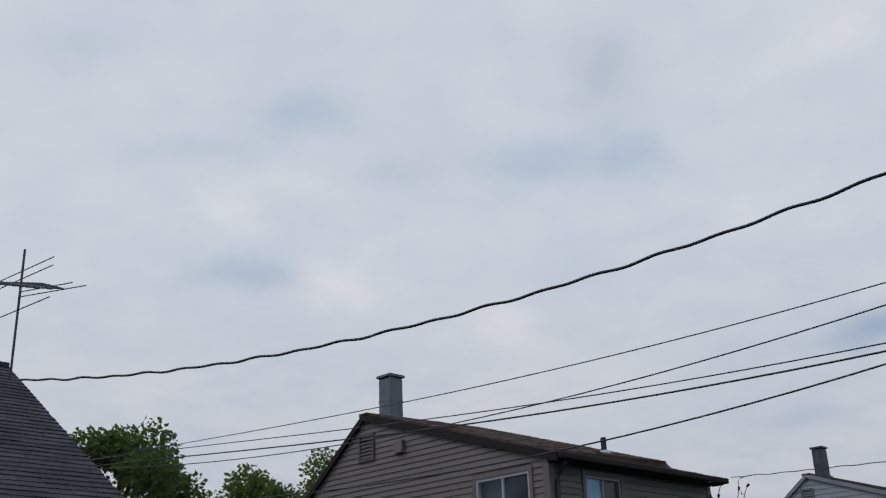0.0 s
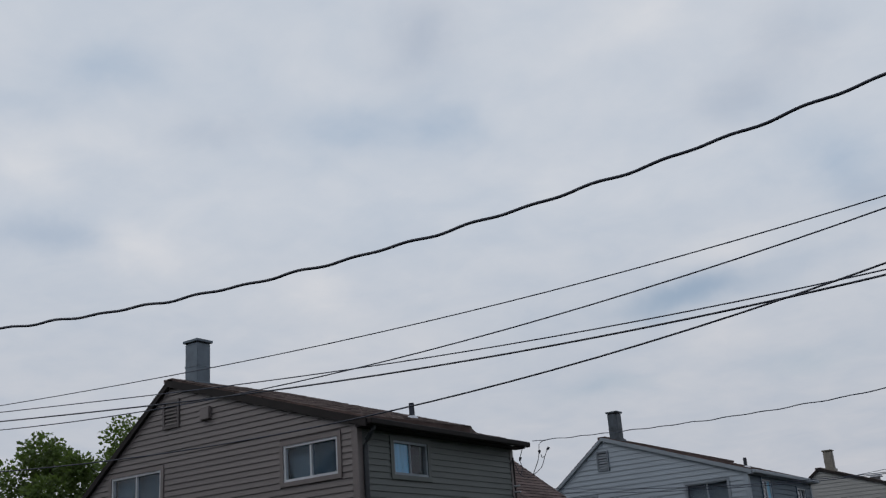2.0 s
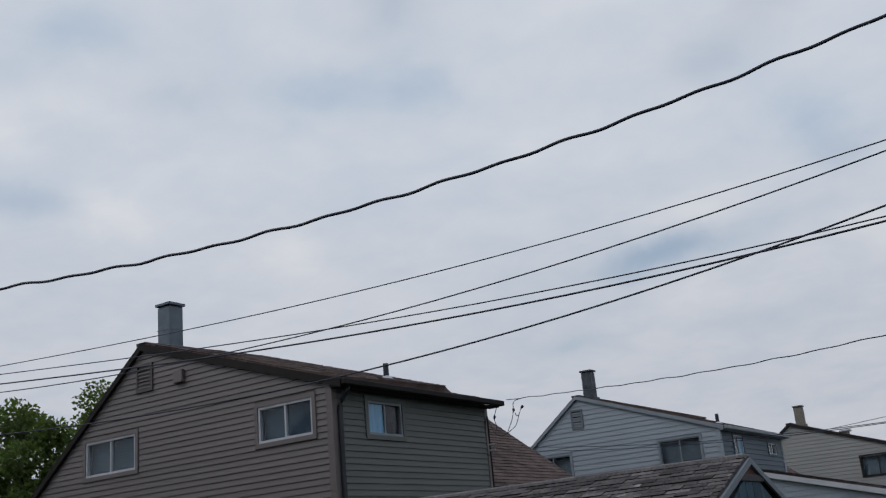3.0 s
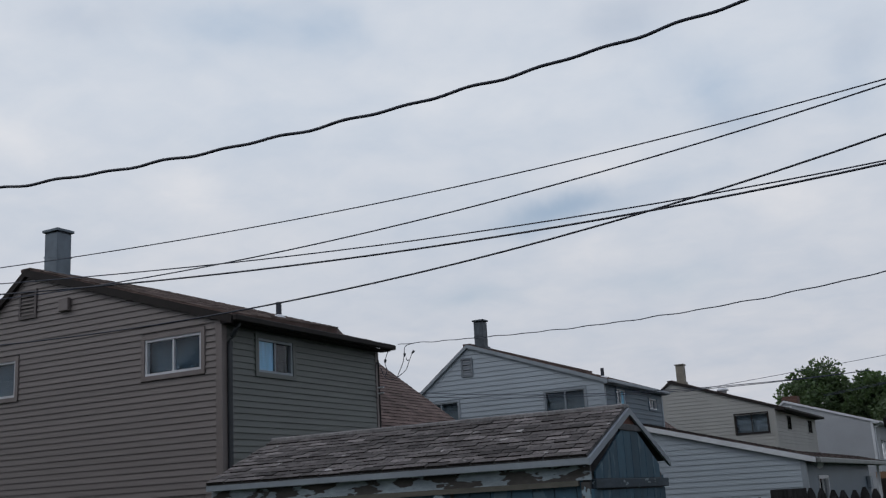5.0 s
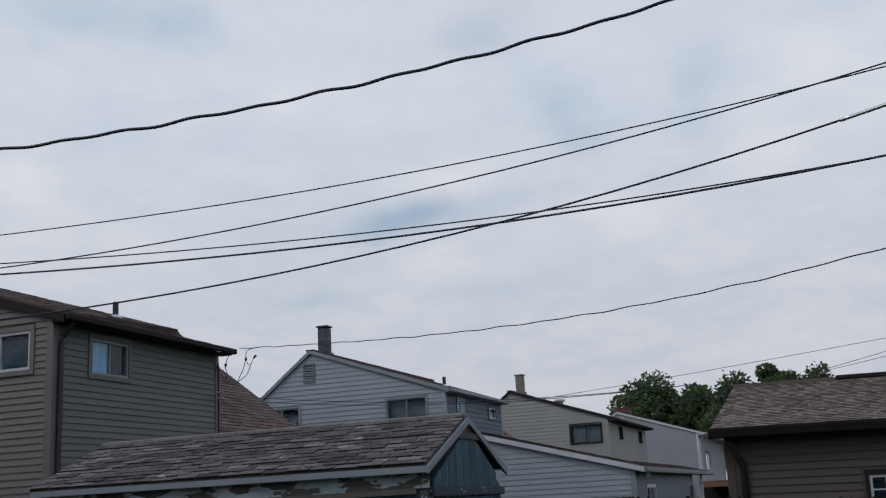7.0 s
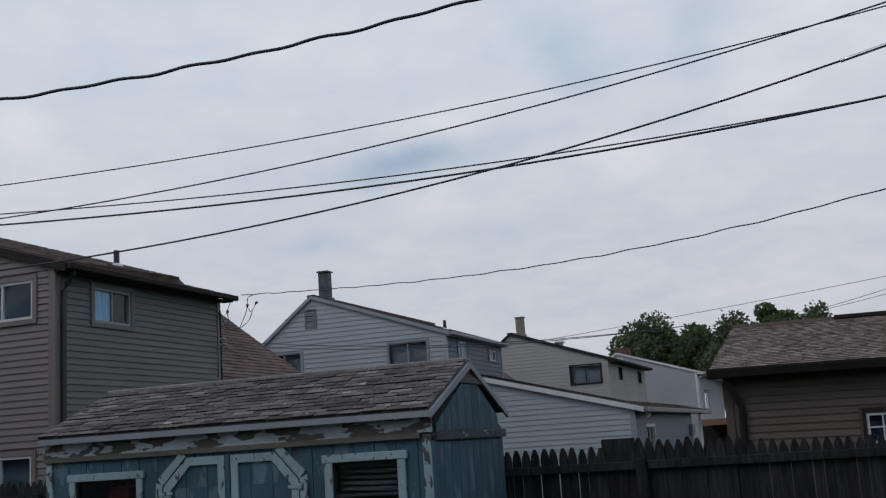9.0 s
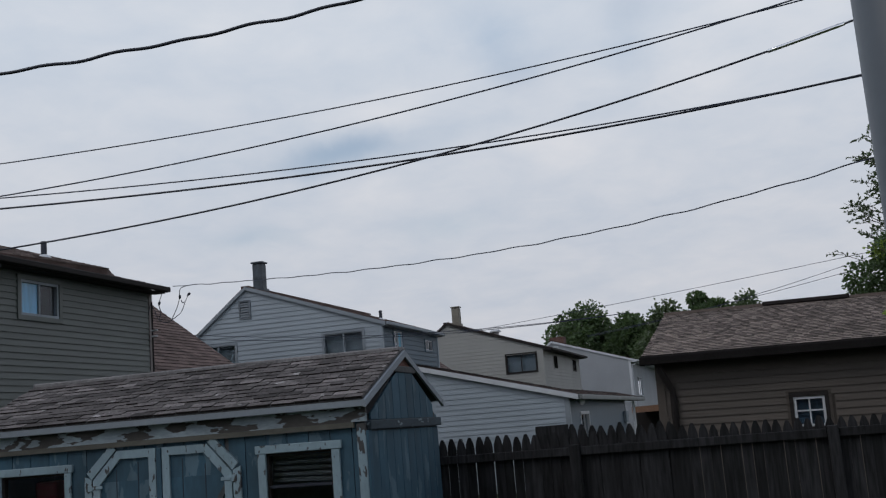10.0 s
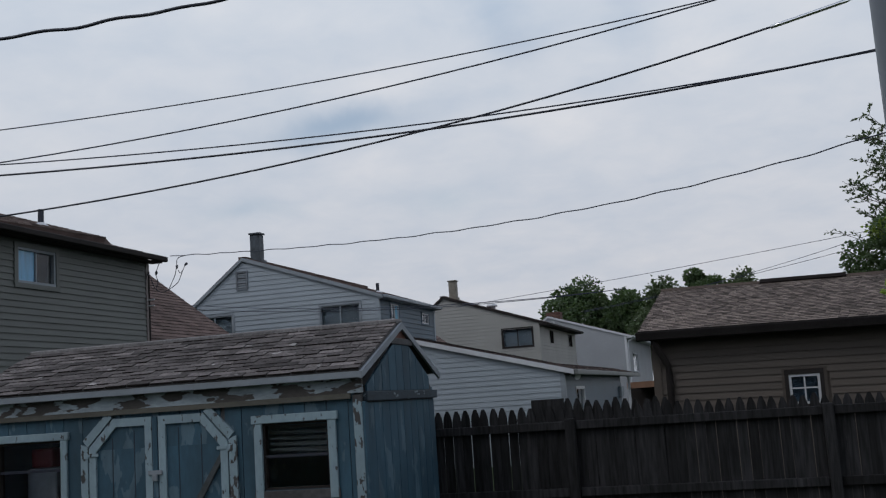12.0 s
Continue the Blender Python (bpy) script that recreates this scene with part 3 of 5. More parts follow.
def house(x, y, label, wall_mat, trim, rake_trim, window_frame, casing_mat, roof_mat, step, single, chimney_x, chimney_mat, gable_windows, side_windows, vent, pipe=True, seed=1, ridge_x=-4.40, ridge_z=6.335, flat=0.318, dormer=4.6, side_mat=None, pipe_y=2.17, rake=0.105, flue_top=7.11, length=10.1, bulge=False, spout=None, over=0.36, flue_half=0.165, casing=0.055, frame_w=0.030, spouts=True, vent_mat=None, side_frame=None):
    """A storey-and-a-half house with a steep roof, whose back slope is raised to a low-pitched dormer over the first 4.6 m."""
    h = thing("house", x, y, label=label, category="house", group="row of houses")
    g, s = gable_plane(0, 0), side_plane(0, 0)
    top = ridge_z + flat * ridge_x - 0.094
    outline = [(-8.9, 0.0), (0.0, 0.0), (0.0, top), (ridge_x, ridge_z - 0.10), (-8.9, ridge_z - STEEP * (8.9 + ridge_x) - 0.11)]
    holes = [w[:4] for w in gable_windows]
    c = casing
    wide = [(a0 - c, a1 + c, b0 - c, b1 + c) for a0, a1, b0, b1 in holes]
    wall = part("wall", slab(outline, holes, g), wall_mat, h)
    lay_siding(wall, outline, wide, g, step, wall_mat, single)
    for w in gable_windows:
        window(h, g, *w[:4], c, window_frame, casing_mat, 1, curtain=w[4] if len(w) > 4 else None, t=frame_w)
    side_out = [(0.14, 0.0), (dormer, 0.0), (dormer, top), (0.14, top)]
    sholes = [w[:4] for w in side_windows]
    swide = [(a0 - c, a1 + c, b0 - c, b1 + c) for a0, a1, b0, b1 in sholes]
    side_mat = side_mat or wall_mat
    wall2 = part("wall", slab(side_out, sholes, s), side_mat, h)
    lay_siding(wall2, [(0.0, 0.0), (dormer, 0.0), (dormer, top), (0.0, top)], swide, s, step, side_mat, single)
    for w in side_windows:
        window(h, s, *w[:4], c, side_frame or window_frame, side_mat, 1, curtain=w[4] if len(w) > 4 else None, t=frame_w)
    # the rest of the shell
    part("wall", boxes((-0.14, 0.0, dormer, length, 0.0, 2.75)), wall_mat, h)
    part("wall", slab([(0.14, 0.0), (8.76, 0.0), (8.76, 2.86), (-ridge_x, 6.2), (0.14, 2.86)], [], back_plane(0, length)), wall_mat, h)
    part("wall", boxes((-8.9, -8.76, 0.14, length - 0.14, 0.0, 2.78)), wall_mat, h)
    # far cheek of the dormer
    part("dormer_cheek", slab([(0.14, 2.7), (3.4, 5.4), (0.14, top)], [], back_plane(0, dormer)), wall_mat, h)
    part("upper_floor", boxes((-8.7, -0.16, 0.16, length - 0.16, 2.45, 2.6)), DARKROOM, h)
    # corner boards
    part("corner_post", boxes((-0.09, 0.035, -0.035, 0.09, 0.02, top - 0.03)), trim, h)
    part("corner_post", boxes((-0.05, 0.033, dormer - 0.09, dormer + 0.02, 2.7, top - 0.03)), trim, h)
    # roofs
    o = 0.07
    run = over - ridge_x
    k = math.hypot(1, flat)
    m = roof_frame((over, -o, ridge_z - flat * run), (0, 1, 0), (-1, 0, flat))
    roof_slab(h, "dormer_roof", m, dormer + o + 0.10, run * k, 0.09, rake_trim, roof_mat, 0.305, 0.14, seed, jitter=0.010, dark_butts=False)
    run2 = 0.34 - ridge_x
    k2 = math.hypot(1, STEEP)
    m = roof_frame((0.34, dormer + 0.02, ridge_z - STEEP * run2), (0, 1, 0), (-1, 0, STEEP))
    roof_slab(h, "rear_roof", m, length + 0.15 - dormer - 0.02, run2 * k2, 0.10, rake_trim, roof_mat, 0.305, 0.14, seed + 1)
    run3 = ridge_x + 9.24
    m = roof_frame((-9.24, length + 0.15, ridge_z - STEEP * run3), (0, -1, 0), (1, 0, STEEP))
    roof_slab(h, "front_roof", m, length + 0.15 + o, run3 * k2, 0.10, rake_trim, roof_mat, 0.305, 0.14, seed + 2)
    part("ridge_cap", boxes((ridge_x - 0.12, ridge_x + 0.12, -o, length + 0.15, ridge_z - 0.05, ridge_z + 0.012)), roof_mat, h)
    if bulge:
        # a second layer of shingles that bulges towards the middle of the roof
        m = roof_frame((0.16, -0.04, ridge_z - flat * (0.16 - ridge_x) + 0.035), (0, 1, 0.030), (-1, 0, flat))
        roof_slab(h, "top_roof_layer", m, 3.08, (0.10 - ridge_x) * k, 0.13, roof_mat, WORNBROWN, 0.25, 0.13, seed + 5, "bulging second layer of shingles", jitter=0.009, dark_butts=False)
        wide = (0.10 - ridge_x) * k
        bm = bmesh.new()
        hexa(bm, [m @ Vector(p) for p in ((3.08, 0, -0.13), (3.42, 0, -0.13), (3.42, wide, -0.13), (3.08, wide, -0.13), (3.08, 0, 0.008), (3.42, 0, -0.115), (3.42, wide, -0.115), (3.08, wide, 0.008))])
        bmesh.ops.subdivide_edges(bm, edges=[e for e in bm.edges if abs((m.inverted() @ e.verts[0].co).x - (m.inverted() @ e.verts[1].co).x) > 0.1], cuts=2)
        for v in bm.verts:
            q = m.inverted() @ v.co
            if q.z > -0.12 and 3.1 < q.x < 3.4:
                v.co = m @ (q - Vector((0, 0, 0.018)))
        part("roof_layer_edge", bm, WORNBROWN, h, "sagging edge of the second shingle layer")
    # rake boards and fascia
    bm = bmesh.new()
    for x0, z0, x1, z1 in ((ridge_x, ridge_z - 0.012, over, ridge_z - flat * run - 0.012), (ridge_x, ridge_z - 0.012, -9.24, ridge_z - STEEP * run3 - 0.012)):
        d = rake
        hexa(bm, [(x0, -o - 0.022, z0 - d), (x1, -o - 0.022, z1 - d), (x1, -o - 0.002, z1 - d), (x0, -o - 0.002, z0 - d), (x0, -o - 0.022, z0), (x1, -o - 0.022, z1), (x1, -o - 0.002, z1), (x0, -o - 0.002, z0)])
    part("rake_board", bm, rake_trim, h)
    z = ridge_z - flat * run
    part("gutter", soften(boxes((over + 0.002, over + 0.10, -o, dormer + 0.16, z - 0.10, z - 0.004)), 0.015), rake_trim, h)
    part("soffit", boxes((0.036, over, -o, dormer + 0.10, z - 0.118, z - 0.098), (0.036, over, dormer + 0.101, dormer + 0.118, z - 0.118, z + 0.01), (0.036, over, -o + 0.001, -o + 0.018, z - 0.118, z - 0.05)), rake_trim, h)
    if spouts:
        downspout(h, 0.0, 0.12, z - 0.1, spout or rake_trim, reach=over)
    if chimney_mat:
        flue(h, chimney_x, 0.45, flue_top, chimney_mat, ridge_z - 0.05, flue_half)
    if vent:
        louvre(h, g, *vent, vent_mat or casing_mat)
    if pipe:
        bm = bmesh.new()
        px, py = -0.5, pipe_y
        pz = ridge_z - flat * (px - ridge_x) + (0.10 if bulge else 0.0)
        tube(bm, [(px, py, pz - 0.05), (px, py, pz + 0.27)], 0.05, 12)
        pp = part("vent_pipe", bm, BLACK, h, "black plumbing vent pipe")
        bm = bmesh.new()
        tube(bm, [(px, py, pz - 0.03), (px, py, pz + 0.045)], 0.06, 12, [0.15, 0.055])
        part("pipe_flashing", bm, WHITETRIM, pp)
    return h


def lay_siding(wall, outline, holes, m, step, mat, single):
    if single:
        for q in courses(outline, holes, step):
            bm = bmesh.new()
            lap(bm, q, m)
            part("siding_board", bm, mat, wall)
    else:
        bm = bmesh.new()
        for q in courses(outline, holes, step):
            lap(bm, q, m)
        part("siding", bm, mat, wall, kind="stuff")


taupe_house = house(-10.80, 12.97, "taupe vinyl-sided house with dark brown eaves and metal flue", TAUPE, TAUPETRIM, DARKTRIM, WHITETRIM, TAUPETRIM, BROWNSHINGLE, 0.1016, True, -4.18, STEEL,
                    [(-1.575, -0.385, 4.105, 4.705, "shade"), (-6.00, -4.61, 4.07, 4.72, "shade"), (-1.60, -0.395, 1.35, 2.07, "shade")], [(0.88, 1.83, 4.09, 4.655, 0)], (-4.57, -4.13, 5.43, 5.95), seed=11, side_mat=SHADYGREEN, length=9.65, bulge=True, over=0.265, flat=0.310, rake=0.125, casing=0.075, frame_w=0.042, spout=SLATESPOUT, vent_mat=VENTSHADOW, side_frame=GREYTRIM)
g = gable_plane(0, 0)
part("meter_box", soften(boxes((-3.53, -3.30, 5.44, 5.67, 0.02, 0.10), m=g), 0.01), TAUPETRIM, taupe_house)
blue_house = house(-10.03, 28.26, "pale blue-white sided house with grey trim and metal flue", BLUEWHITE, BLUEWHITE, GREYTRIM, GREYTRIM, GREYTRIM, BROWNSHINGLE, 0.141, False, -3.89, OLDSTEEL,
                   [(-1.76, -0.55, 3.80, 4.76, "blind"), (-5.72, -4.55, 3.80, 4.76, "blind")], [(1.0, 1.75, 4.10, 4.76, 1), (4.0, 4.75, 4.33, 4.66)], (-4.38, -4.00, 5.46, 6.03), seed=21, ridge_x=-4.14, ridge_z=6.43, flat=0.345, dormer=5.4, side_mat=SHADYBLUE, pipe_y=1.45, rake=0.10, flue_top=7.19, flue_half=0.152, over=0.17, side_frame=WHITETRIM, spouts=False, vent_mat=VENTGREY)
cream_house = house(-8.72, 44.85, "cream-sided house with dark trim and weathered flue", CREAM, CREAM, DARKTRIM, DARKTRIM, DARKTRIM, BROWNSHINGLE, 0.15, False, -3.80, TANFLUE,
                    [(-1.60, -0.30, 3.95, 4.72, "blind")], [(2.3, 3.2, 4.1, 4.68), (7.2, 8.3, 4.1, 4.68)], None, pipe=False, seed=31, ridge_x=-4.17, ridge_z=6.41, flat=0.335, dormer=9.3, flue_top=7.12, spouts=False)
white_house = house(-6.90, 61.0, "white-sided house with white trim beyond the others", WHITESIDE, WHITETRIM, WHITETRIM, WHITETRIM, WHITETRIM, BROWNSHINGLE, 0.15, False, -3.68, None,
                    [], [(2.6, 5.2, 2.85, 3.95)], (-4.40, -4.01, 5.45, 6.0), pipe=False, seed=41, dormer=13.9, length=14.2)


# slate-roofed house at the near end of the row
def slate_house():
    h = thing("house", -11.77, 6.4, label="house with dark slate-blue shingle roof", category="house", group="row of houses")
    ridge_x, ridge_z, sl = -4.3, 6.42, 0.632
    half = 4.75
    eave = ridge_z - sl * half
    k = math.hypot(1, sl)
    for name, m in (("rear_roof", roof_frame((ridge_x + half, -10.2, eave), (0, 1, 0), (-1, 0, sl))), ("front_roof", roof_frame((ridge_x - half, 0.0, eave), (0, -1, 0), (1, 0, sl)))):
        roof_slab(h, name, m, 10.2, half * k, 0.1, DARKTRIM, SLATESHINGLE, 0.305, 0.14, 51)
    top = eave + sl * 0.3 - 0.12
    part("wall", slab([(0.5, 0.0), (8.6, 0.0), (8.6, top), (4.55, ridge_z - 0.14), (0.5, top)], [], back_plane(ridge_x + 4.55, -0.12)), CREAM, h)
    part("wall", slab([(-4.05, 0.0), (4.05, 0.0), (4.05, top), (0, ridge_z - 0.14), (-4.05, top)], [], gable_plane(ridge_x, -10.1)), CREAM, h)
    part("wall", boxes((ridge_x + 3.91, ridge_x + 4.05, -9.95, -0.27, 0.0, top - 0.02)), CREAM, h)
    part("wall", boxes((ridge_x - 4.05, ridge_x - 3.91, -9.95, -0.27, 0.0, top - 0.02)), CREAM, h)
    part("ridge_cap", boxes((ridge_x - 0.1, ridge_x + 0.1, -10.2, 0.0, ridge_z - 0.04, ridge_z + 0.02)), SLATESHINGLE, h)
    return h


slate_house()

# small things on the far roofs
roof_vent = thing("roof_vent", -11.1, 46.5, 5.78, label="small bright metal roof vent on the cream house", category="roof vent")
bm = bmesh.new()
tube(bm, [(0, 0, -0.05), (0, 0, 0.12), (0, 0, 0.13), (0, 0, 0.24)], 0.1, 14, [0.16, 0.16, 0.27, 0.20])
part("hood", bm, WHITETRIM, roof_vent, smooth=True)
brick_stack = thing("brick_chimney", -11.6, 65.0, 0.25, label="short red-brown brick chimney with white flashing", category="chimney")
for r in range(9):
    for c in range(4):
        for q, (dx, dy) in enumerate(((1, 0), (0, 1))):
            off = 0.11 * (r % 2)
            x0 = -0.42 + 0.21 * c - off * 0.5
            z0 = 5.85 + 0.078 * r
            if q == 0:
                part("brick", boxes((x0 + 0.005, x0 + 0.205, -0.42, -0.32, z0, z0 + 0.07)), BRICK, brick_stack)
part("core", boxes((-0.43, 0.42, -0.40, 0.42, 4.6, 6.56)), BRICK, brick_stack)
part("flashing", boxes((-0.50, 0.50, -0.47, 0.47, 5.0, 5.86)), WHITETRIM, brick_stack)

# an unseen plain house added behind the camera; it blocks sky light from the fronts
def unseen_house():
    h = thing("house", 1.5, -3.2, label="unseen plain house added behind the camera to dim the fronts", category="house", group="row of houses")
    g = back_plane(0, 0)
    part("wall", slab([(-8.0, 0.0), (7.5, 0.0), (7.5, 5.3), (-8.0, 5.3)], [], g), TAUPE, h)
    part("wall", boxes((-7.5, -7.36, -9.0, -0.14, 0.0, 5.3)), TAUPE, h)
    part("wall", boxes((7.86, 8.0, -9.0, -0.14, 0.0, 5.3)), TAUPE, h)
    part("wall", boxes((-7.36, 7.86, -9.0, -8.86, 0.0, 5.3)), TAUPE, h)
    for name, m in (("rear_roof", roof_frame((8.3, 0.4, 5.2), (-1, 0, 0), (0, -1, 0.5))), ("front_roof", roof_frame((-7.8, -9.4, 5.2), (1, 0, 0), (0, 1, 0.5)))):
        roof_slab(h, name, m, 16.1, 4.9 * math.hypot(1, 0.5), 0.1, DARKTRIM, BROWNSHINGLE, 0.305, 0.14, 55)


unseen_house()

# low addition behind the pale blue house
def addition():
    h = thing("house_addition", -10.03, 28.20, label="low white-sided lean-to addition with a sloping roof", category="addition")
    g, s = gable_plane(0, 0), side_plane(5.12, 0)
    drop, length = 0.258, 12.0
    z0 = 3.85
    z1 = z0 - drop * 5.12
    outline = [(0.08, 0.0), (5.12, 0.0), (5.12, z1 - 0.10), (0.08, z0 - 0.10)]
    wall = part("wall", slab(outline, [], g), BLUEWHITE, h)
    lay_siding(wall, outline, [], g, 0.141, BLUEWHITE, False)
    holes = [(1.7, 3.1, 0.2, 1.95)]
    out2 = [(0.14, 0.0), (length, 0.0), (length, z1 - 0.10), (0.14, z1 - 0.10)]
    wall = part("wall", slab(out2, holes, s), SHADYBLUE, h)
    lay_siding(wall, [(0.0, 0.0), (length, 0.0), (length, z1 - 0.1), (0.0, z1 - 0.1)], [(1.64, 3.16, 0.14, 2.01)], s, 0.141, SHADYBLUE, False)
    window(h, s, *holes[0], 0.06, WHITETRIM, WHITETRIM, 1)
    part("wall", boxes((0.1, 5.1, length - 0.14, length, 0.0, z1 - 0.12)), BLUEWHITE, h)
    part("corner_post", boxes((5.02, 5.155, -0.035, 0.09, 0.02, z1 - 0.11)), GREYTRIM, h)
    part("porch_post", soften(boxes((5.02, 5.12, length + 3.2, length + 3.3, 0.0, z1 - 0.12)), 0.006), WHITETRIM, h)
    m = roof_frame((5.42, 3.4, z1 - drop * 0.30), (0, 1, 0), (-1, 0, drop))
    roof_slab(h, "porch_roof", m, length + 0.2, 1.0, 0.09, GREYTRIM, BROWNSHINGLE, 0.305, 0.14, 62)
    m = roof_frame((5.42, -0.12, z1 - drop * 0.30), (0, 1, 0), (-1, 0, drop))
    roof_slab(h, "roof", m, 3.5, 5.38 * math.hypot(1, drop), 0.09, GREYTRIM, BROWNSHINGLE, 0.305, 0.14, 61)
    bm = bmesh.new()
    za, zb = z0 - 0.01, z1 - drop * 0.30 - 0.01
    hexa(bm, [(0.05, -0.145, za - 0.13), (5.42, -0.145, zb - 0.13), (5.42, -0.123, zb - 0.13), (0.05, -0.123, za - 0.13), (0.05, -0.145, za), (5.42, -0.145, zb), (5.42, -0.123, zb), (0.05, -0.123, za)])
    part("rake_board", bm, WHITETRIM, h)
    # dark soffit: the deep shadow under this eave is put into its colour
    part("soffit", boxes((5.15, 5.42, -0.10, length + 3.55, zb - 0.125, zb - 0.10)), DARKTRIM, h)
    part("gutter", soften(boxes((5.422, 5.53, -0.12, length + 3.6, zb - 0.14, zb)), 0.02), GUTTERPAINT, h)
    bm = bmesh.new()
    tube(bm, [(5.13, 0.87, z1 - 0.19), (5.22, 0.87, z1 - 0.20), (5.27, 0.82, z1 - 0.22), (5.38, 0.72, z1 - 0.27)], 0.09, 12, [0.04, 0.04, 0.07, 0.10])
    part("floodlight", bm, WHITETRIM, h, "small white flood lamp under the eave")
    part("meter_box", soften(boxes((5.145, 5.27, 11.1, 11.7, 1.55, 1.95)), 0.02), GREYTRIM, h, "pale grey meter box on the wall")


addition()
far_porch = thing("far_porch", -5.55, 45.2, label="far porch with an orange-brown low roof", category="porch")
part("porch_roof", boxes((0.30, 5.2, 0.0, 5.0, 1.85, 2.10)), TERRACOTTA, far_porch)
part("rear_wall", boxes((-0.1, 5.1, 4.8, 4.95, 0.0, 1.85)), DARKTRIM, far_porch)
for px in (0.35, 5.0):
    part("post", boxes((px, px + 0.12, 0.1, 0.22, 0.0, 1.85)), DARKTRIM, far_porch)


# ---- tan garage ----
def tan_garage():
    h = thing("garage", -2.045, -0.081, turn=-3.0, label="tan-sided garage with mottled brown shingle roof", category="garage")
    h.rotation_euler.y = radians(0.85)  # it has settled a little
    # its own plan: a along the front, front wall at y = 16.19
    x0, x1, y0 = -0.26, 7.2, 16.19
    eave_y, eave_z, slope = 15.94, 2.63, 0.277
    ridge_y = 19.01
    ridge_z = eave_z + slope * (ridge_y - eave_y)
    g = gable_plane(0, y0)
    hole = (1.635, 2.055, 1.44, 1.86)
    outline = [(x0, 0.0), (x1, 0.0), (x1, 2.55), (x0, 2.55)]
    wall = part("wall", slab(outline, [hole], g), TAN, h)
    lay_siding(wall, outline, [(1.53, 2.16, 1.36, 1.96)], g, 0.1035, TAN, True)
    g = gable_plane(0.02, y0) @ Matrix.Translation((0, 0.035, 0))
    w = part("window", boxes((1.53, 2.06, 1.86, 1.93, 0.0, 0.045), (1.53, 2.06, 1.38, 1.44, 0.0, 0.05), (1.53, 1.585, 1.44, 1.86, 0.0, 0.045), (2.005, 2.06, 1.44, 1.86, 0.0, 0.045), m=g), DARKTRIM, h)
    part("casing", boxes((1.49, 1.53, 1.36, 1.95, 0.0, 0.03), (2.06, 2.10, 1.36, 1.95, 0.0, 0.03), (1.49, 2.10, 1.932, 1.955, 0.0, 0.032), m=g), TAN, w)
    t = 0.035
    part("window_frame", boxes((1.585, 2.005, 1.86 - t, 1.86, -0.05, 0.03), (1.585, 2.005, 1.44, 1.44 + t, -0.05, 0.03), (1.585, 1.585 + t, 1.44 + t, 1.86 - t, -0.05, 0.03), (2.005 - t, 2.005, 1.44 + t, 1.86 - t, -0.05, 0.03), m=g), WHITETRIM, w)
    part("glazing_bar", boxes((1.785, 1.805, 1.475, 1.825, -0.03, 0.02), (1.62, 1.97, 1.655, 1.675, -0.03, 0.016), m=g), WHITETRIM, w)
    for a0, a1 in ((1.62, 1.785), (1.805, 1.97)):
        for b0, b1 in ((1.475, 1.655), (1.675, 1.825)):
            part("pane", boxes((a0, a1, b0, b1, -0.016, -0.012), m=g), GLASS, w).visible_shadow = False
    part("roller_shade", boxes((1.60, 1.99, 1.45, 1.85, -0.10, -0.09), m=g), DARKPANEL, w, "dark blue panel added behind the panes for their dark tone")
    part("wall", slab([(-21.69, 0.0), (-16.33, 0.0), (-16.33, 2.55), (-19.01, ridge_z - 0.12), (-21.69, 2.55)], [], front_plane(x0, 0.0)), TAN, h)
    part("wall", slab([(16.33, 0.0), (21.69, 0.0), (21.69, 2.55), (19.01, ridge_z - 0.12), (16.33, 2.55)], [], side_plane(x1, 0.0)), TAN, h)
    part("wall", boxes((x0, x1, 21.69, 21.83, 0.0, 2.5)), TAN, h)
    k = math.hypot(1, slope)
    L = x1 - x0 + 0.36
    run = ridge_y - eave_y
    front = roof_frame((x0 - 0.18, eave_y, eave_z), (1, 0, 0), (0, 1, slope))
    deck = part("front_roof", boxes((0, L, 0, run * k, -0.08, 0), m=front), DARKTRIM, h)
    rear = roof_frame((x1 + 0.18, ridge_y + run, eave_z), (-1, 0, 0), (0, -1, slope))
    roof_slab(h, "rear_roof", rear, L, run * k, 0.08, DARKTRIM, TANSHINGLE, 0.25, 0.13, 71)
    part("ridge_cap", boxes((x0 - 0.18, x1 + 0.18, ridge_y - 0.12, ridge_y + 0.12, ridge_z - 0.04, ridge_z + 0.02)), TANSHINGLE, h)
    part("ridge_vent", soften(boxes((1.22, 2.60, ridge_y - 0.16, ridge_y + 0.16, ridge_z - 0.02, ridge_z + 0.045)), 0.01), DARKTRIM, h, "dark raised ridge vent")
    part("gutter", soften(boxes((x0 - 0.2, x1 + 0.2, eave_y - 0.115, eave_y - 0.003, eave_z - 0.14, eave_z - 0.01)), 0.015), GUTTERSHADOW, h)
    part("soffit", boxes((x0 - 0.18, x1 + 0.18, eave_y, y0 - 0.03, eave_z - 0.13, eave_z - 0.10)), DARKTRIM, h)
    part("corner_post", boxes((x0 - 0.03, x0 + 0.09, y0 - 0.035, y0 + 0.09, 0.02, 2.5)), TAN, h)
    bm = bmesh.new()
    tube(bm, [(x0 + 0.05, eave_y - 0.05, eave_z - 0.12), (x0 + 0.07, eave_y - 0.02, eave_z - 0.22), (x0 + 0.20, y0 - 0.10, eave_z - 0.50), (x0 + 0.21, y0 - 0.08, eave_z - 0.62), (x0 + 0.21, y0 - 0.08, 0.2)], 0.05, 8)
    part("downspout", bm, DARKTRIM, h, smooth=True)
    return h, deck, front, L, run * k


garage, garage_deck, garage_front, garage_len, garage_slope = tan_garage()


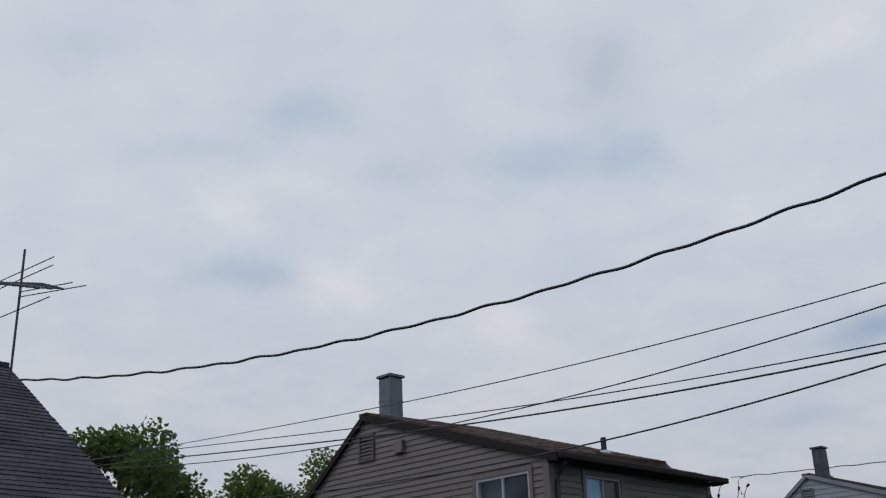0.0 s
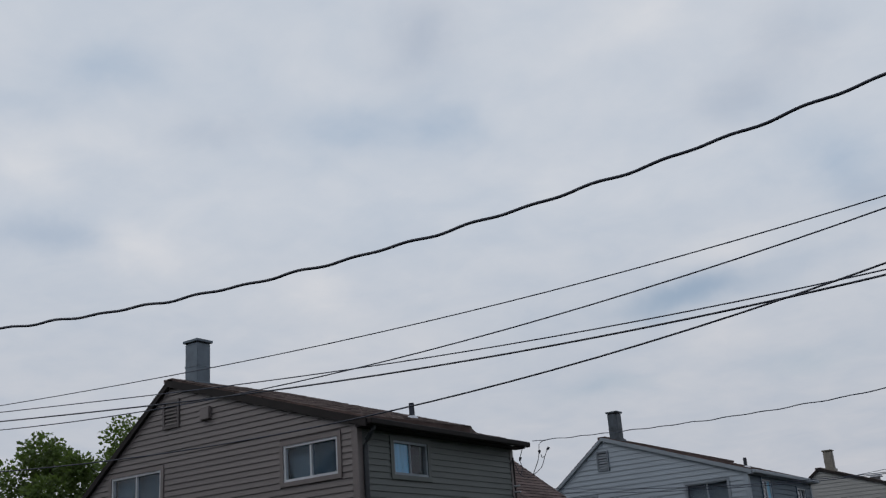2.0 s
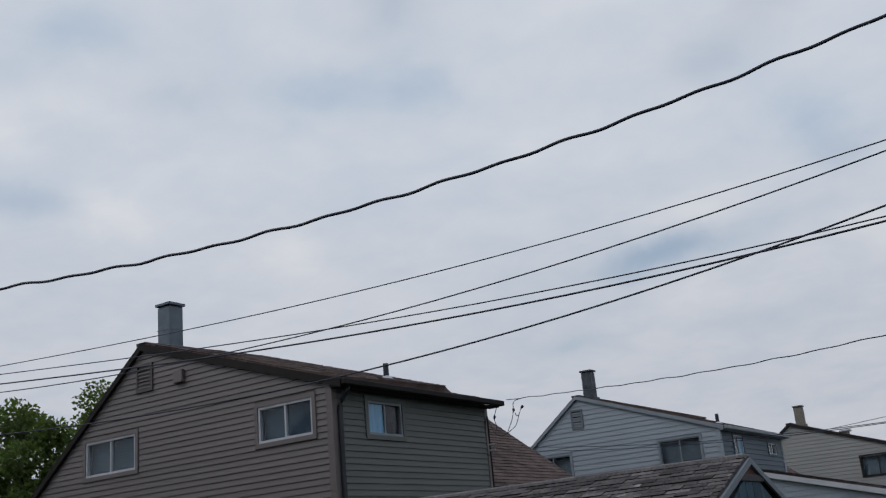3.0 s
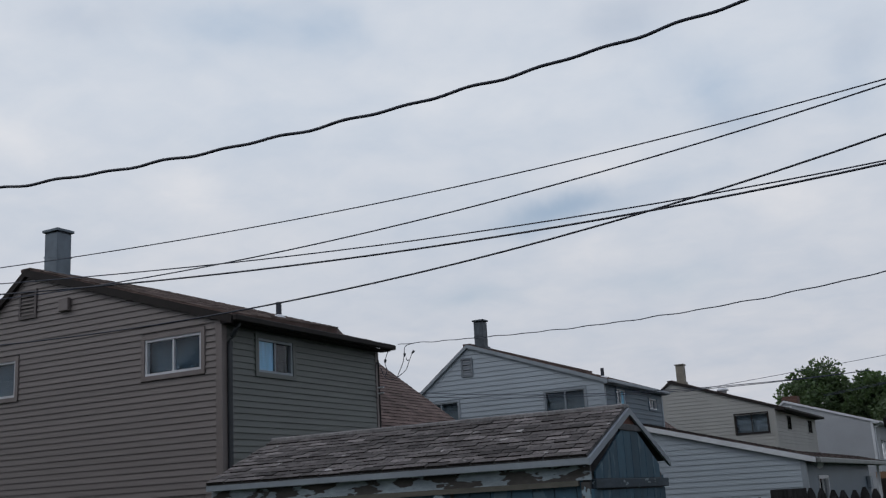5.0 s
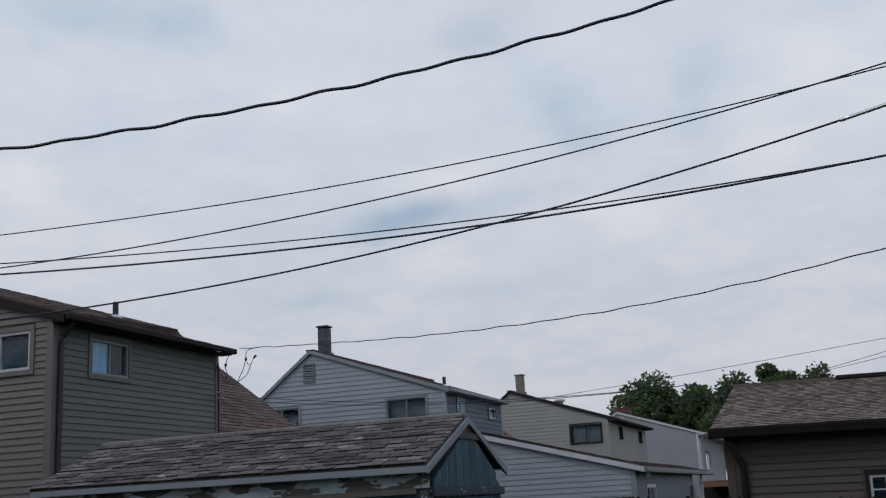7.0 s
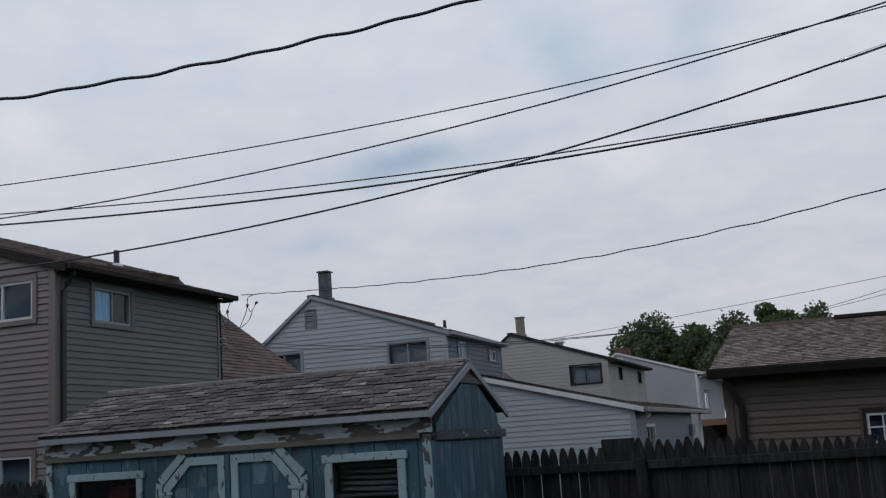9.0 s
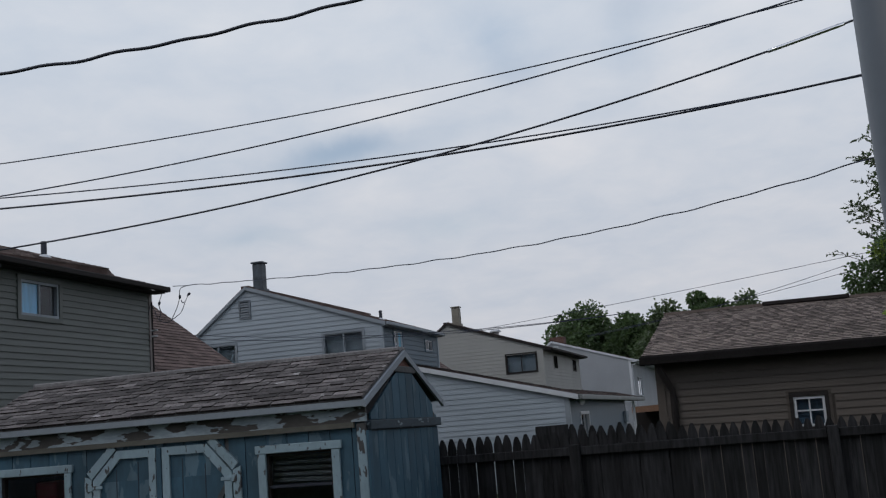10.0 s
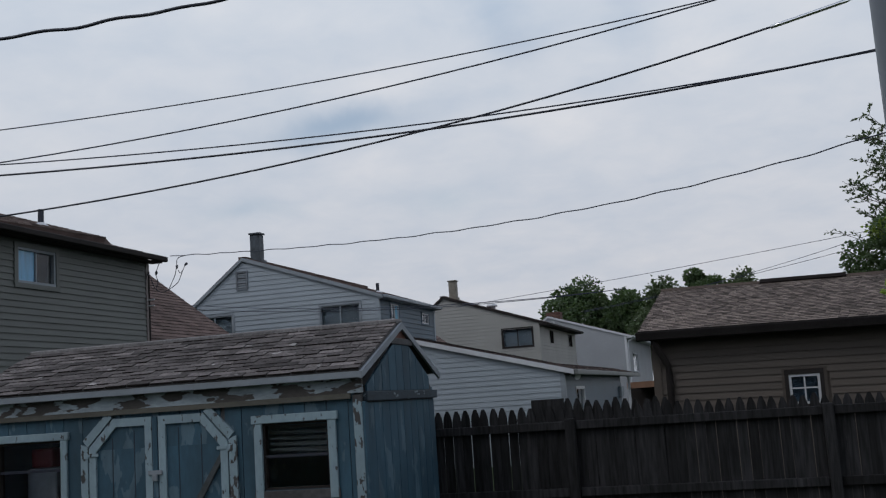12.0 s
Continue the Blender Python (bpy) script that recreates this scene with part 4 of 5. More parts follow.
# ---- the blue shed ----
SX0, SX1, SY0, SY1 = -7.09, -3.165, 8.42, 10.44
EAVE_Z, RIDGE_SZ, OVER = 2.132, 2.59, 0.115
SMID = (SY0 + SY1) / 2


def shed():
    h = thing("shed", 0, 0, label="faded blue garden shed with peeling white trim", category="shed")
    g = gable_plane(0, SY0)
    top = 1.985
    holes = [(-4.078, -3.473, 1.18, 1.74), (-6.75, -6.07, 1.18, 1.71), (-5.77, -4.43, 0.12, 1.60)]
    front = part("front_wall", slab([(SX0, 0.05), (SX1, 0.05), (SX1, top), (SX0, top)], holes, g, 0.06), GREYWOOD, h)
    # grooved boards between the openings
    x, w = SX0 + 0.06, 0.197
    while x < SX1 - 0.07:
        a0, a1 = x, min(x + w, SX1 - 0.06)
        x += w
        cover = sorted((hh[2], hh[3]) for hh in holes if hh[0] - 0.05 < (a0 + a1) / 2 < hh[1] + 0.05)
        zs, low = [], 0.08
        for lo, hi in cover:
            zs.append((low, lo))
            low = hi
        zs.append((low, top - 0.02))
        for lo, hi in zs:
            if hi - lo > 0.03:
                b0, b1 = a0 + 0.004, a1 - 0.004
                for hh in holes:
                    if hh[2] < (lo + hi) / 2 < hh[3]:
                        if b0 < hh[0] < b1:
                            b1 = hh[0]
                        if b0 < hh[1] < b1:
                            b0 = hh[1]
                part("plank", boxes((b0, b1, lo, hi, 0.001, 0.014), m=g), SHEDBLUE, front)
    s = side_plane(SX1, 0)
    gab = [(SY0 + 0.06, 0.05), (SY1 - 0.06, 0.05), (SY1 - 0.06, 1.99), (SMID, RIDGE_SZ - 0.08), (SY0 + 0.06, 1.99)]
    side = part("side_wall", slab(gab, [], s, 0.06), GREYWOOD, h)
    y = SY0 + 0.05
    while y < SY1 - 0.06:
        a0, a1 = y + 0.004, min(y + 0.193, SY1 - 0.03)
        y += 0.197
        part("plank", boxes((a0, a1, 0.08, 1.86, 0.001, 0.014), m=s), SHEDBLUE, side)
        t0, t1 = [2.0 + (RIDGE_SZ - 0.09 - 2.0) * (1 - abs(q - SMID) / (SMID - SY0)) - 0.02 for q in (a0, a1)]
        if min(t0, t1) > 2.0:
            bm = bmesh.new()
            hexa(bm, [s @ Vector(p) for p in ((a0, 1.955, 0.012), (a1, 1.955, 0.012), (a1, min(t1, 2.40), 0.012), (a0, min(t0, 2.40), 0.012), (a0, 1.955, 0.03), (a1, 1.955, 0.03), (a1, min(t1, 2.40), 0.03), (a0, min(t0, 2.40), 0.03))])
            part("plank", bm, SHEDBLUE, side)
    part("gable_board", soften(boxes((SY0 + 0.02, SY1 + 0.02, 1.87, 1.95, 0.0, 0.045), m=s), 0.006), WORNBLUE, side)
    part("gable_board", soften(boxes((SMID - 0.30, SMID + 0.30, 2.37, 2.43, 0.0, 0.045), m=s), 0.006), GREYWOOD, side)
    bm = bmesh.new()
    hexa(bm, [s @ Vector(p) for p in ((SMID - 0.24, 2.42, 0.008), (SMID + 0.24, 2.42, 0.008), (SMID + 0.02, 2.53, 0.008), (SMID - 0.02, 2.53, 0.008), (SMID - 0.24, 2.42, 0.02), (SMID + 0.24, 2.42, 0.02), (SMID + 0.02, 2.53, 0.02), (SMID - 0.02, 2.53, 0.02))])
    part("gable_panel", bm, REDWOOD, side)
    part("side_wall", slab([(-SY1 + 0.06, 0.05), (-SY0 - 0.06, 0.05), (-SY0 - 0.06, 1.99), (-SMID, RIDGE_SZ - 0.08), (-SY1 + 0.06, 1.99)], [], front_plane(SX0, 0), 0.06), SHEDBLUE, h)
    part("rear_wall", boxes((SX0, SX1, SY1 - 0.06, SY1, 0.05, 1.98)), SHEDBLUE, h)
    part("floor", boxes((SX0, SX1, SY0 + 0.005, SY1 - 0.005, 0.0, 0.05)), GREYWOOD, h)
    # corner trim
    for a in (SX0, SX1 - 0.075):
        part("corner_trim", soften(boxes((a, a + 0.08, 0.06, 1.93, 0.0, 0.03), m=g), 0.004), PEELMORE, h)
    part("corner_trim", soften(boxes((SY0 - 0.025, SY0 + 0.05, 0.06, 1.87, 0.004, 0.03), m=s), 0.004), SHEDBLUE, h)
    # eave boards
    part("frieze", boxes((SX0 - 0.02, SX1 + 0.02, 1.945, 2.072, 0.016, 0.04), m=g), PEELBROWN, h, "brown frieze board with flaking white paint")
    part("frieze_strip", boxes((SX0 - 0.01, SX1 - 0.09, 1.90, 1.944, 0.016, 0.05), m=g), TANSTRIP, h)
    part("fascia", soften(boxes((SX0 - 0.03, SX1 + 0.03, 2.066, 2.128, 0.086, 0.111), m=g), 0.004), GREYTRIM, h)
    for a0, a1, z in ((-4.161, -3.39, 1.74), (-6.826, -5.993, 1.71)):
        hh = [q for q in holes if a0 < q[0] < a1][0]
        wdw = part("window", soften(boxes((a0 - 0.01, a1 + 0.01, z, z + 0.07, 0.014, 0.045), m=g), 0.004), PEELWHITE, h)
        for b0, b1 in ((a0 + 0.01, hh[0]), (hh[1], a1 - 0.01)):
            part("casing", soften(boxes((b0, b1, 1.10, z, 0.014, 0.04), m=g), 0.004), PEELWHITE, wdw)
        part("sill", soften(boxes((a0, a1, 1.10, 1.175, 0.014, 0.035), m=g), 0.004), GREYWOOD, wdw)
        part("window_frame", boxes((hh[0], hh[0] + 0.018, 1.18, z, -0.05, 0.012), (hh[1] - 0.018, hh[1], 1.18, z, -0.05, 0.012), (hh[0] + 0.018, hh[1] - 0.018, z - 0.02, z, -0.05, 0.012), (hh[0] + 0.018, hh[1] - 0.018, 1.18, 1.20, -0.05, 0.012), m=g), DARKTRIM, wdw)
        zc = (1.18 + z) / 2
        part("sash_rail", boxes((hh[0] + 0.018, hh[1] - 0.018, zc - 0.012, zc + 0.012, -0.04, 0.005), m=g), BLACK, wdw)
        for b0, b1, dd in ((1.20, zc - 0.012, -0.03), (zc + 0.012, z - 0.02, -0.012)):
            part("pane", boxes((hh[0] + 0.018, hh[1] - 0.018, b0, b1, dd - 0.004, dd), m=g), GLASS, wdw).visible_shadow = False
    # double door with clipped upper corners
    mid = -5.10
    for sign, half, clip in ((-1, 0.67, 0.42), (1, 0.70, 0.47)):
        d = part("door", boxes((min(mid + sign * 0.030, mid + sign * half), max(mid + sign * 0.030, mid + sign * half), 0.12, 1.60, 0.0, 0.02), m=g), SHEDBLUE, h)
        e0, e1, cx = mid + sign * 0.032, mid + sign * half, mid + sign * clip
        bm = bmesh.new()
        hexa(bm, [g @ Vector(p) for p in ((e0, 1.60, 0.0), (e1, 1.60, 0.0), (cx, 1.862, 0.0), (e0, 1.862, 0.0), (e0, 1.60, 0.02), (e1, 1.60, 0.02), (cx, 1.862, 0.02), (e0, 1.862, 0.02))])
        bmesh.ops.recalc_face_normals(bm, faces=bm.faces)
        part("door_top", bm, SHEDBLUE, d)
        t = 0.070

        def strip(q):
            bm = bmesh.new()
            hexa(bm, [g @ Vector((*p, 0.02)) for p in q] + [g @ Vector((*p, 0.042)) for p in q])
            bmesh.ops.recalc_face_normals(bm, faces=bm.faces)
            return bm
        part("door_trim", strip([(e0, 0.12), (e0 + sign * t, 0.12), (e0 + sign * t, 1.867), (e0, 1.867)]), PEELWHITE, d)
        part("door_trim", strip([(e1 - sign * t, 0.12), (e1, 0.12), (e1, 1.62), (e1 - sign * t, 1.58)]), PEELWHITE, d)
        part("door_trim", strip([(e0 + sign * t, 1.795), (cx - sign * 0.028, 1.795), (cx, 1.867), (e0 + sign * t, 1.867)]), PEELWHITE, d)
        part("door_trim", strip([(e1 - sign * t, 1.58), (e1, 1.62), (cx, 1.867), (cx - sign * 0.028, 1.795)]), PEELWHITE, d)
        # thin black strips on the face; the dark of the door's grooves is coloured in
        for q in (0.22, 0.44):
            part("groove", boxes((mid + sign * q - 0.004, mid + sign * q + 0.004, 0.14, 1.76 if q < 0.3 else 1.70, 0.0195, 0.0215), m=g), BLACK, d)
        part("hinge", soften(boxes((min(e1, e1 - sign * 0.10), max(e1, e1 - sign * 0.10), 1.545, 1.575, 0.042, 0.052), (min(e1 + sign * 0.0, e1 + sign * 0.05), max(e1, e1 + sign * 0.05), 1.53, 1.59, 0.040, 0.050), m=g), 0.003), PEELMORE, d, "old strap hinge")
        part("jamb_trim", strip([(e1 + sign * 0.012, 0.12), (e1 + sign * 0.085, 0.12), (e1 + sign * 0.085, 1.66), (e1 + sign * 0.012, 1.63)]), PEELMORE, d)
        part("jamb_trim", strip([(e1 + sign * 0.010, 1.631), (e1 + sign * 0.062, 1.690), (cx + sign * 0.062, 1.925), (cx + sign * 0.010, 1.879)]), PEELWHITE, d)
        if sign == 1:
            part("brace", strip([(e0 + t + 0.02, 0.75), (e0 + t + 0.10, 0.75), (e1 - t, 1.44), (e1 - t, 1.52)]), BRACE, d, "bare wood diagonal brace")
    part("door_strip", soften(boxes((mid - 0.022, mid + 0.024, 0.12, 1.862, 0.012, 0.05), m=g), 0.004), SHEDBLUE, h, "blue-painted cover strip between the doors")
    part("hasp", soften(boxes((mid - 0.07, mid + 0.07, 1.36, 1.40, 0.043, 0.058), (mid - 0.02, mid + 0.03, 1.31, 1.37, 0.058, 0.078), m=g), 0.004), GREYTRIM, h, "old steel hasp with padlock")
    # roof
    slope = (RIDGE_SZ - EAVE_Z) / (SMID - SY0 + OVER)
    k = math.hypot(1, slope)
    run = SMID - SY0 + OVER
    L = SX1 - SX0 + 0.06
    m = roof_frame((SX0 - 0.03, SY0 - OVER, EAVE_Z), (1, 0, 0), (0, 1, slope))
    deck = part("front_roof", boxes((0, L, 0, run * k, -0.02, 0), m=m), GREYWOOD, h)
    rear = roof_frame((SX1 + 0.03, SY1 + OVER, EAVE_Z), (-1, 0, 0), (0, -1, slope))
    roof_slab(h, "rear_roof", rear, L, run * k, 0.02, GREYWOOD, SHEDSHINGLE, 0.305, 0.125, 81)
    part("ridge_cap", soften(boxes((SX0 - 0.03, SX1 + 0.03, SMID - 0.09, SMID + 0.09, RIDGE_SZ - 0.03, RIDGE_SZ + 0.024)), 0.012), RIDGECAP, h)
    bm = bmesh.new()
    for y0 in (SY0 - OVER, SY1 + OVER):
        x0, x1 = SX1 + 0.03, SX1 + 0.055
        z0, z1 = EAVE_Z - 0.012, RIDGE_SZ - 0.012
        hexa(bm, [(x0, y0, z0 - 0.06), (x1, y0, z0 - 0.06), (x1, SMID, z1 - 0.06), (x0, SMID, z1 - 0.06), (x0, y0, z0), (x1, y0, z0), (x1, SMID, z1), (x0, SMID, z1)])
    bmesh.ops.recalc_face_normals(bm, faces=bm.faces)
    part("rake_board", bm, GREYTRIM, h)
    return h, deck, m, L, run * k


shed_thing, shed_deck, shed_front, shed_len, shed_slope = shed()
# a few stored things inside, seen through the windows
bm = boxes((-6.66, -6.42, 8.75, 9.0, 1.46, 1.64))
toolbox = part("storage_box", soften(bm, 0.03, 2), RED, None)
tagged(toolbox, "red plastic box on a shelf in the shed", "box")
bm = boxes((-6.68, -6.35, 8.72, 9.0, 1.155, 1.458))
tray = part("storage_tray", soften(bm, 0.02, 2), PALE, None)
tagged(tray, "pale plastic tray on a shelf in the shed", "tray")
shelf = thing("shelf", -6.5, 9.0, label="plain wooden shelf inside the shed", category="shelf")
part("board", boxes((-0.4, 0.5, -0.32, 0.2, 1.12, 1.15)), GREYWOOD, shelf)
for q in (-0.38, 0.44):
    part("leg", boxes((q, q + 0.04, -0.30, 0.18, 0.05, 1.12)), GREYWOOD, shelf)
bl = thing("window_blind", -3.775, 8.50, label="half-lowered slatted blind behind the shed window", category="blind")
for i in range(5):
    z = 1.705 - 0.048 * i
    bm = bmesh.new()
    hexa(bm, [(-0.28, 0.0, z - 0.014), (0.28, 0.0, z - 0.020 - 0.003 * i), (0.28, 0.02, z - 0.014 - 0.003 * i), (-0.28, 0.02, z - 0.008), (-0.28, 0.0, z + 0.012), (0.28, 0.0, z + 0.006), (0.28, 0.003, z + 0.006), (-0.28, 0.003, z + 0.012)])
    part("slat", bm, SHEDBLIND, bl)


# ---- fence ----
FY = 10.80


def fence():
    h = thing("fence", 0, FY, label="dark weathered picket fence with pointed boards", category="fence")
    for i in range(-7, 6):
        x = -1.84 + 2.45 * i
        if -14 < x < 10:
            part("post", soften(boxes((x - 0.05, x + 0.05, -0.115, -0.02, 0.0, 1.57)), 0.008), FENCEWOOD, h)
            for z in (1.50, 0.84):
                part("rail", soften(boxes((x + 0.055, x + 2.395, -0.06, -0.02, z - 0.04, z + 0.045)), 0.006), FENCEWOOD, h)
    rnd = random.Random(5)
    shapes = []
    for k in range(4):
        w, t = 0.0475, 0.008
        bm = bmesh.new()
        top = 1.72 + (0.0, -0.012, 0.008, -0.005)[k]
        ol = [(-w, 0.06), (w, 0.06), (w, top - 0.115), (w * 0.8, top - 0.06), (w * 0.28, top), (-w * 0.28, top), (-w * 0.8, top - 0.06), (-w, top - 0.115)]
        v0 = [bm.verts.new((x, -t, z)) for x, z in ol]
        v1 = [bm.verts.new((x, t, z)) for x, z in ol]
        bm.faces.new(v0)
        bm.faces.new(v1[::-1])
        for i in range(8):
            bm.faces.new((v0[(i + 1) % 8], v0[i], v1[i], v1[(i + 1) % 8]))
        shapes.append(mesh("picket", bm, FENCEWOOD))
    x = -14.0
    while x < 9.0:
        slim = Matrix.Diagonal((rnd.uniform(0.972, 0.992) if -4.0 < x < -2.25 else 1.0, 1, 1, 1))
        repeat("picket", shapes[rnd.randrange(4)], h, pose(x, 0, rnd.uniform(-0.008, 0.008) - max(0.0, min(0.018 * (x + 3.0), 0.09)), 0, rnd.uniform(-0.25, 0.25), 0) @ slim)
        x += 0.0975 + rnd.uniform(-0.001, 0.002)
    # doubled stretch: a second row close behind, set half a board over
    x = -1.86
    while x < -0.80:
        repeat("picket", shapes[rnd.randrange(4)], h, pose(x, 0.05, 0.045 + rnd.uniform(-0.012, 0.008) - 0.05 * (x + 1.86), 0, rnd.uniform(-0.4, 0.4), 0))
        x += 0.0975
    part("panel_board", soften(boxes((-2.24, -1.90, 0.03, 0.05, 0.06, 1.775)), 0.004), FENCEWOOD, h)
    return h


fence()

# ---- near post ----
post = thing("steel_post", 0.268, 1.577, label="blue-grey painted round steel post standing in the lawn", category="post")
bm = bmesh.new()
tube(bm, [(0, 0, 0.0), (0, 0, 1.5), (0, 0, 3.9)], 0.06, 32)
part("shaft", bm, POSTPAINT, post, smooth=True)
bm = bmesh.new()
tube(bm, [(0, 0, 3.9), (0, 0, 3.93), (0, 0, 3.96)], 0.06, 32, [0.066, 0.066, 0.03])
part("cap", bm, POSTPAINT, post)
part("base_plate", soften(boxes((-0.12, 0.12, -0.12, 0.12, 0.0, 0.015)), 0.003), POSTPAINT, post)


# ---- poles and wires ----
def utility_pole(x, y, top, label, steps=True):
    p = thing("utility_pole", x, y, label=label, category="utility pole", group="utility poles")
    bm = bmesh.new()
    tube(bm, [(0, 0, 0), (0, 0, top * 0.5), (0, 0, top)], 0.15, 14, [0.17, 0.15, 0.13])
    part("shaft", bm, POLEWOOD, p, smooth=True)
    if steps:
        for i in range(5):
            bm = bmesh.new()
            z = top - 0.35 - 0.55 * i
            d = -1 if i % 2 == 0 else 1
            tube(bm, [(d * 0.10, 0, z), (d * 0.24, 0, z), (d * 0.25, 0, z + 0.04)], 0.012, 6)
            part("step_bolt", bm, OLDSTEEL, p)
    return p


utility_pole(3.66, 23.0, 8.1, "weathered wooden utility pole with step bolts")
utility_pole(6.0, 11.02, 9.2, "weathered wooden utility pole carrying the wires", False)
utility_pole(12.05, 40.0, 9.4, "weathered wooden utility pole carrying the far wires", False)
utility_pole(-30.0, 10.9, 8.2, "weathered wooden utility pole carrying the wires", False)


def wire(name, label, pts, radius, mat=None, n=60, wobble=0.0, lay=0.0, strands=1, group="overhead wires"):
    """A hanging wire: a parabola fitted through plan points (x, y, z) at its ends and three heights on the way."""
    (xa, ya), (xb, yb), poly = pts
    bm = bmesh.new()
    rnd = random.Random(len(name) + int(radius * 1e5))
    ph = rnd.uniform(0, 6)
    for s in range(strands):
        line = []
        for i in range(n + 1):
            q = i / n
            x, y = xa + (xb - xa) * q, ya + (yb - ya) * q
            z = sum(c * x ** k for k, c in enumerate(poly))
            z += wobble * (math.sin(x * 9.3 + ph) + 0.6 * math.sin(x * 5.7 + ph * 2))
            a = x * lay + s * 2 * math.pi / strands
            off = radius * 0.95 if strands > 1 else 0.0
            line.append((x, y + off * math.cos(a), z + off * math.sin(a)))
        tube(bm, line, radius, 6)
    ob = part(name, bm, mat or WIRE, None, smooth=True)
    tagged(ob, label, "wire", group)
    return ob


# heights of the wires: coefficients of x, x squared, x cubed
wire("service_cable", "thick black twisted service cable hanging overhead", ((-16.3, 6.46), (5.95, 11.215), [6.633465, 0.23912, 0.013836, 3.9e-05]), 0.0165, BLACK, 400, 0.010)
PLANS = ((-30.0, 10.8), (6.0, 10.8))
wire("overhead_wire", "thin grey overhead wire", (*PLANS, [5.687297, 0.08066, 0.008188, 0.000151]), 0.0075)
wire("overhead_wire", "thin grey overhead wire", (*PLANS, [4.83771, 0.029906, 0.007961, 0.000166]), 0.0082)
wire("overhead_cable", "thin black overhead cable", (*PLANS, [4.821835, 0.048032, 0.008437, 0.000162]), 0.012, BLACK)
wire("overhead_wire", "thin grey overhead wire", (*PLANS, [5.670268, 0.135848, 0.00858, 7e-05]), 0.0087)
wire("overhead_cable", "thin black overhead cable", (*PLANS, [5.202902, 0.180842, 0.011818, 0.000159]), 0.011, BLACK)
wire("wire_sleeve", "metal sleeve on an overhead cable, made bright for its sun glint", ((0.5, 10.8), (1.25, 10.8), [5.202902, 0.180842, 0.011818, 0.000159]), 0.020, SLEEVE, 8)
wire("service_drop", "thin grey service drop running from the eave", ((-10.40, 17.75), (6.0, 9.24), [4.143849, 0.041214, 0.016883, 0.00057]), 0.0078, WIRE, 160, 0.006)


# drip loops and insulators at the eave of the taupe house
def drip_loops():
    """Cables that hang from the end of the service drop: u to the right along the eave end, v up, from the tip of the gutter."""
    h = thing("eave_wiring", -10.44, 17.68, 4.87, label="thin black drip loops and connectors hanging at the eave", category="wiring")
    right = Vector((0.86, 0.51, 0.0))

    def spot(u, v):
        return right * u + Vector((0, 0, v))

    def bend(keys, steps=5):
        """A smooth line through the given spots."""
        q = [spot(*k) for k in keys]
        q = [q[0] * 2 - q[1]] + q + [q[-1] * 2 - q[-2]]
        out = []
        for i in range(1, len(q) - 2):
            for j in range(steps):
                x = j / steps
                out.append(0.5 * (2 * q[i] + (q[i + 1] - q[i - 1]) * x + (2 * q[i - 1] - 5 * q[i] + 4 * q[i + 1] - q[i + 2]) * x * x + (3 * q[i] - q[i - 1] - 3 * q[i + 1] + q[i + 2]) * x ** 3))
        return out + [q[-2]]
    for keys in (((0.40, 0.04), (0.21, -0.02), (0.18, -0.17), (0.145, -0.34), (0.06, -0.53), (0.02, -0.62)),
                 ((0.353, -0.13), (0.285, -0.27), (0.21, -0.46), (0.13, -0.54), (0.02, -0.62)),
                 ((0.02, -0.62), (-0.11, -0.66), (-0.23, -0.57), (-0.285, -0.42), (-0.36, -0.30)),
                 ((0.21, -0.24), (0.23, -0.30), (0.27, -0.28)),
                 ((-0.12, -0.06), (-0.20, -0.30), (-0.17, -0.46), (-0.21, -0.60)),
                 ((-0.36, -0.30), (-0.41, -0.55), (-0.44, -0.80), (-0.43, -0.95), (-0.36, -1.0))):
        bm = bmesh.new()
        tube(bm, bend(keys), 0.007, 6)
        part("loop", bm, BLACK, h, smooth=True)
    for (u0, v0), (u1, v1) in (((0.19, -0.155), (0.18, -0.225)), ((0.375, -0.115), (0.325, -0.17)), ((-0.185, -0.26), (-0.205, -0.33))):
        bm = bmesh.new()
        p, q = spot(u0, v0), spot(u1, v1)
        tube(bm, [p, p.lerp(q, 0.4), q], 0.02, 8, [0.022, 0.026, 0.012])
        part("connector", bm, BLACK, h)
    for v in (-0.80, -0.91):
        part("clip", soften(boxes((-0.30, -0.16, -0.22, -0.19, v - 0.012, v + 0.012)), 0.004), WHITETRIM, h, "small white cable clip")
    bm = bmesh.new()
    tube(bm, [(-0.33, -0.11, -2.5), (-0.33, -0.11, -0.25)], 0.022, 8)
    part("conduit", bm, DARKTRIM, h)
    return h


drip_loops()


# wires farther back, straight or slack
for y, xa, xb, poly in ((40.0, -11.0, 12.0, [6.36, 0.094, 0.001]), (40.0, -6.0, 12.0, [5.66, 0.19, 0.008]), (40.0, -6.0, 12.0, [5.603, 0.149, 0.004]),
                        (27.5, -21.0, -3.0, [4.534, 0.0708, 0.00685]), (27.5, -21.0, -3.0, [4.5622, 0.0802, 0.00685])):
    wire("far_wire", "thin grey far wire before the houses", ((xa, y), (xb, y), poly), 0.010, WIRE, 40, group="far wires")


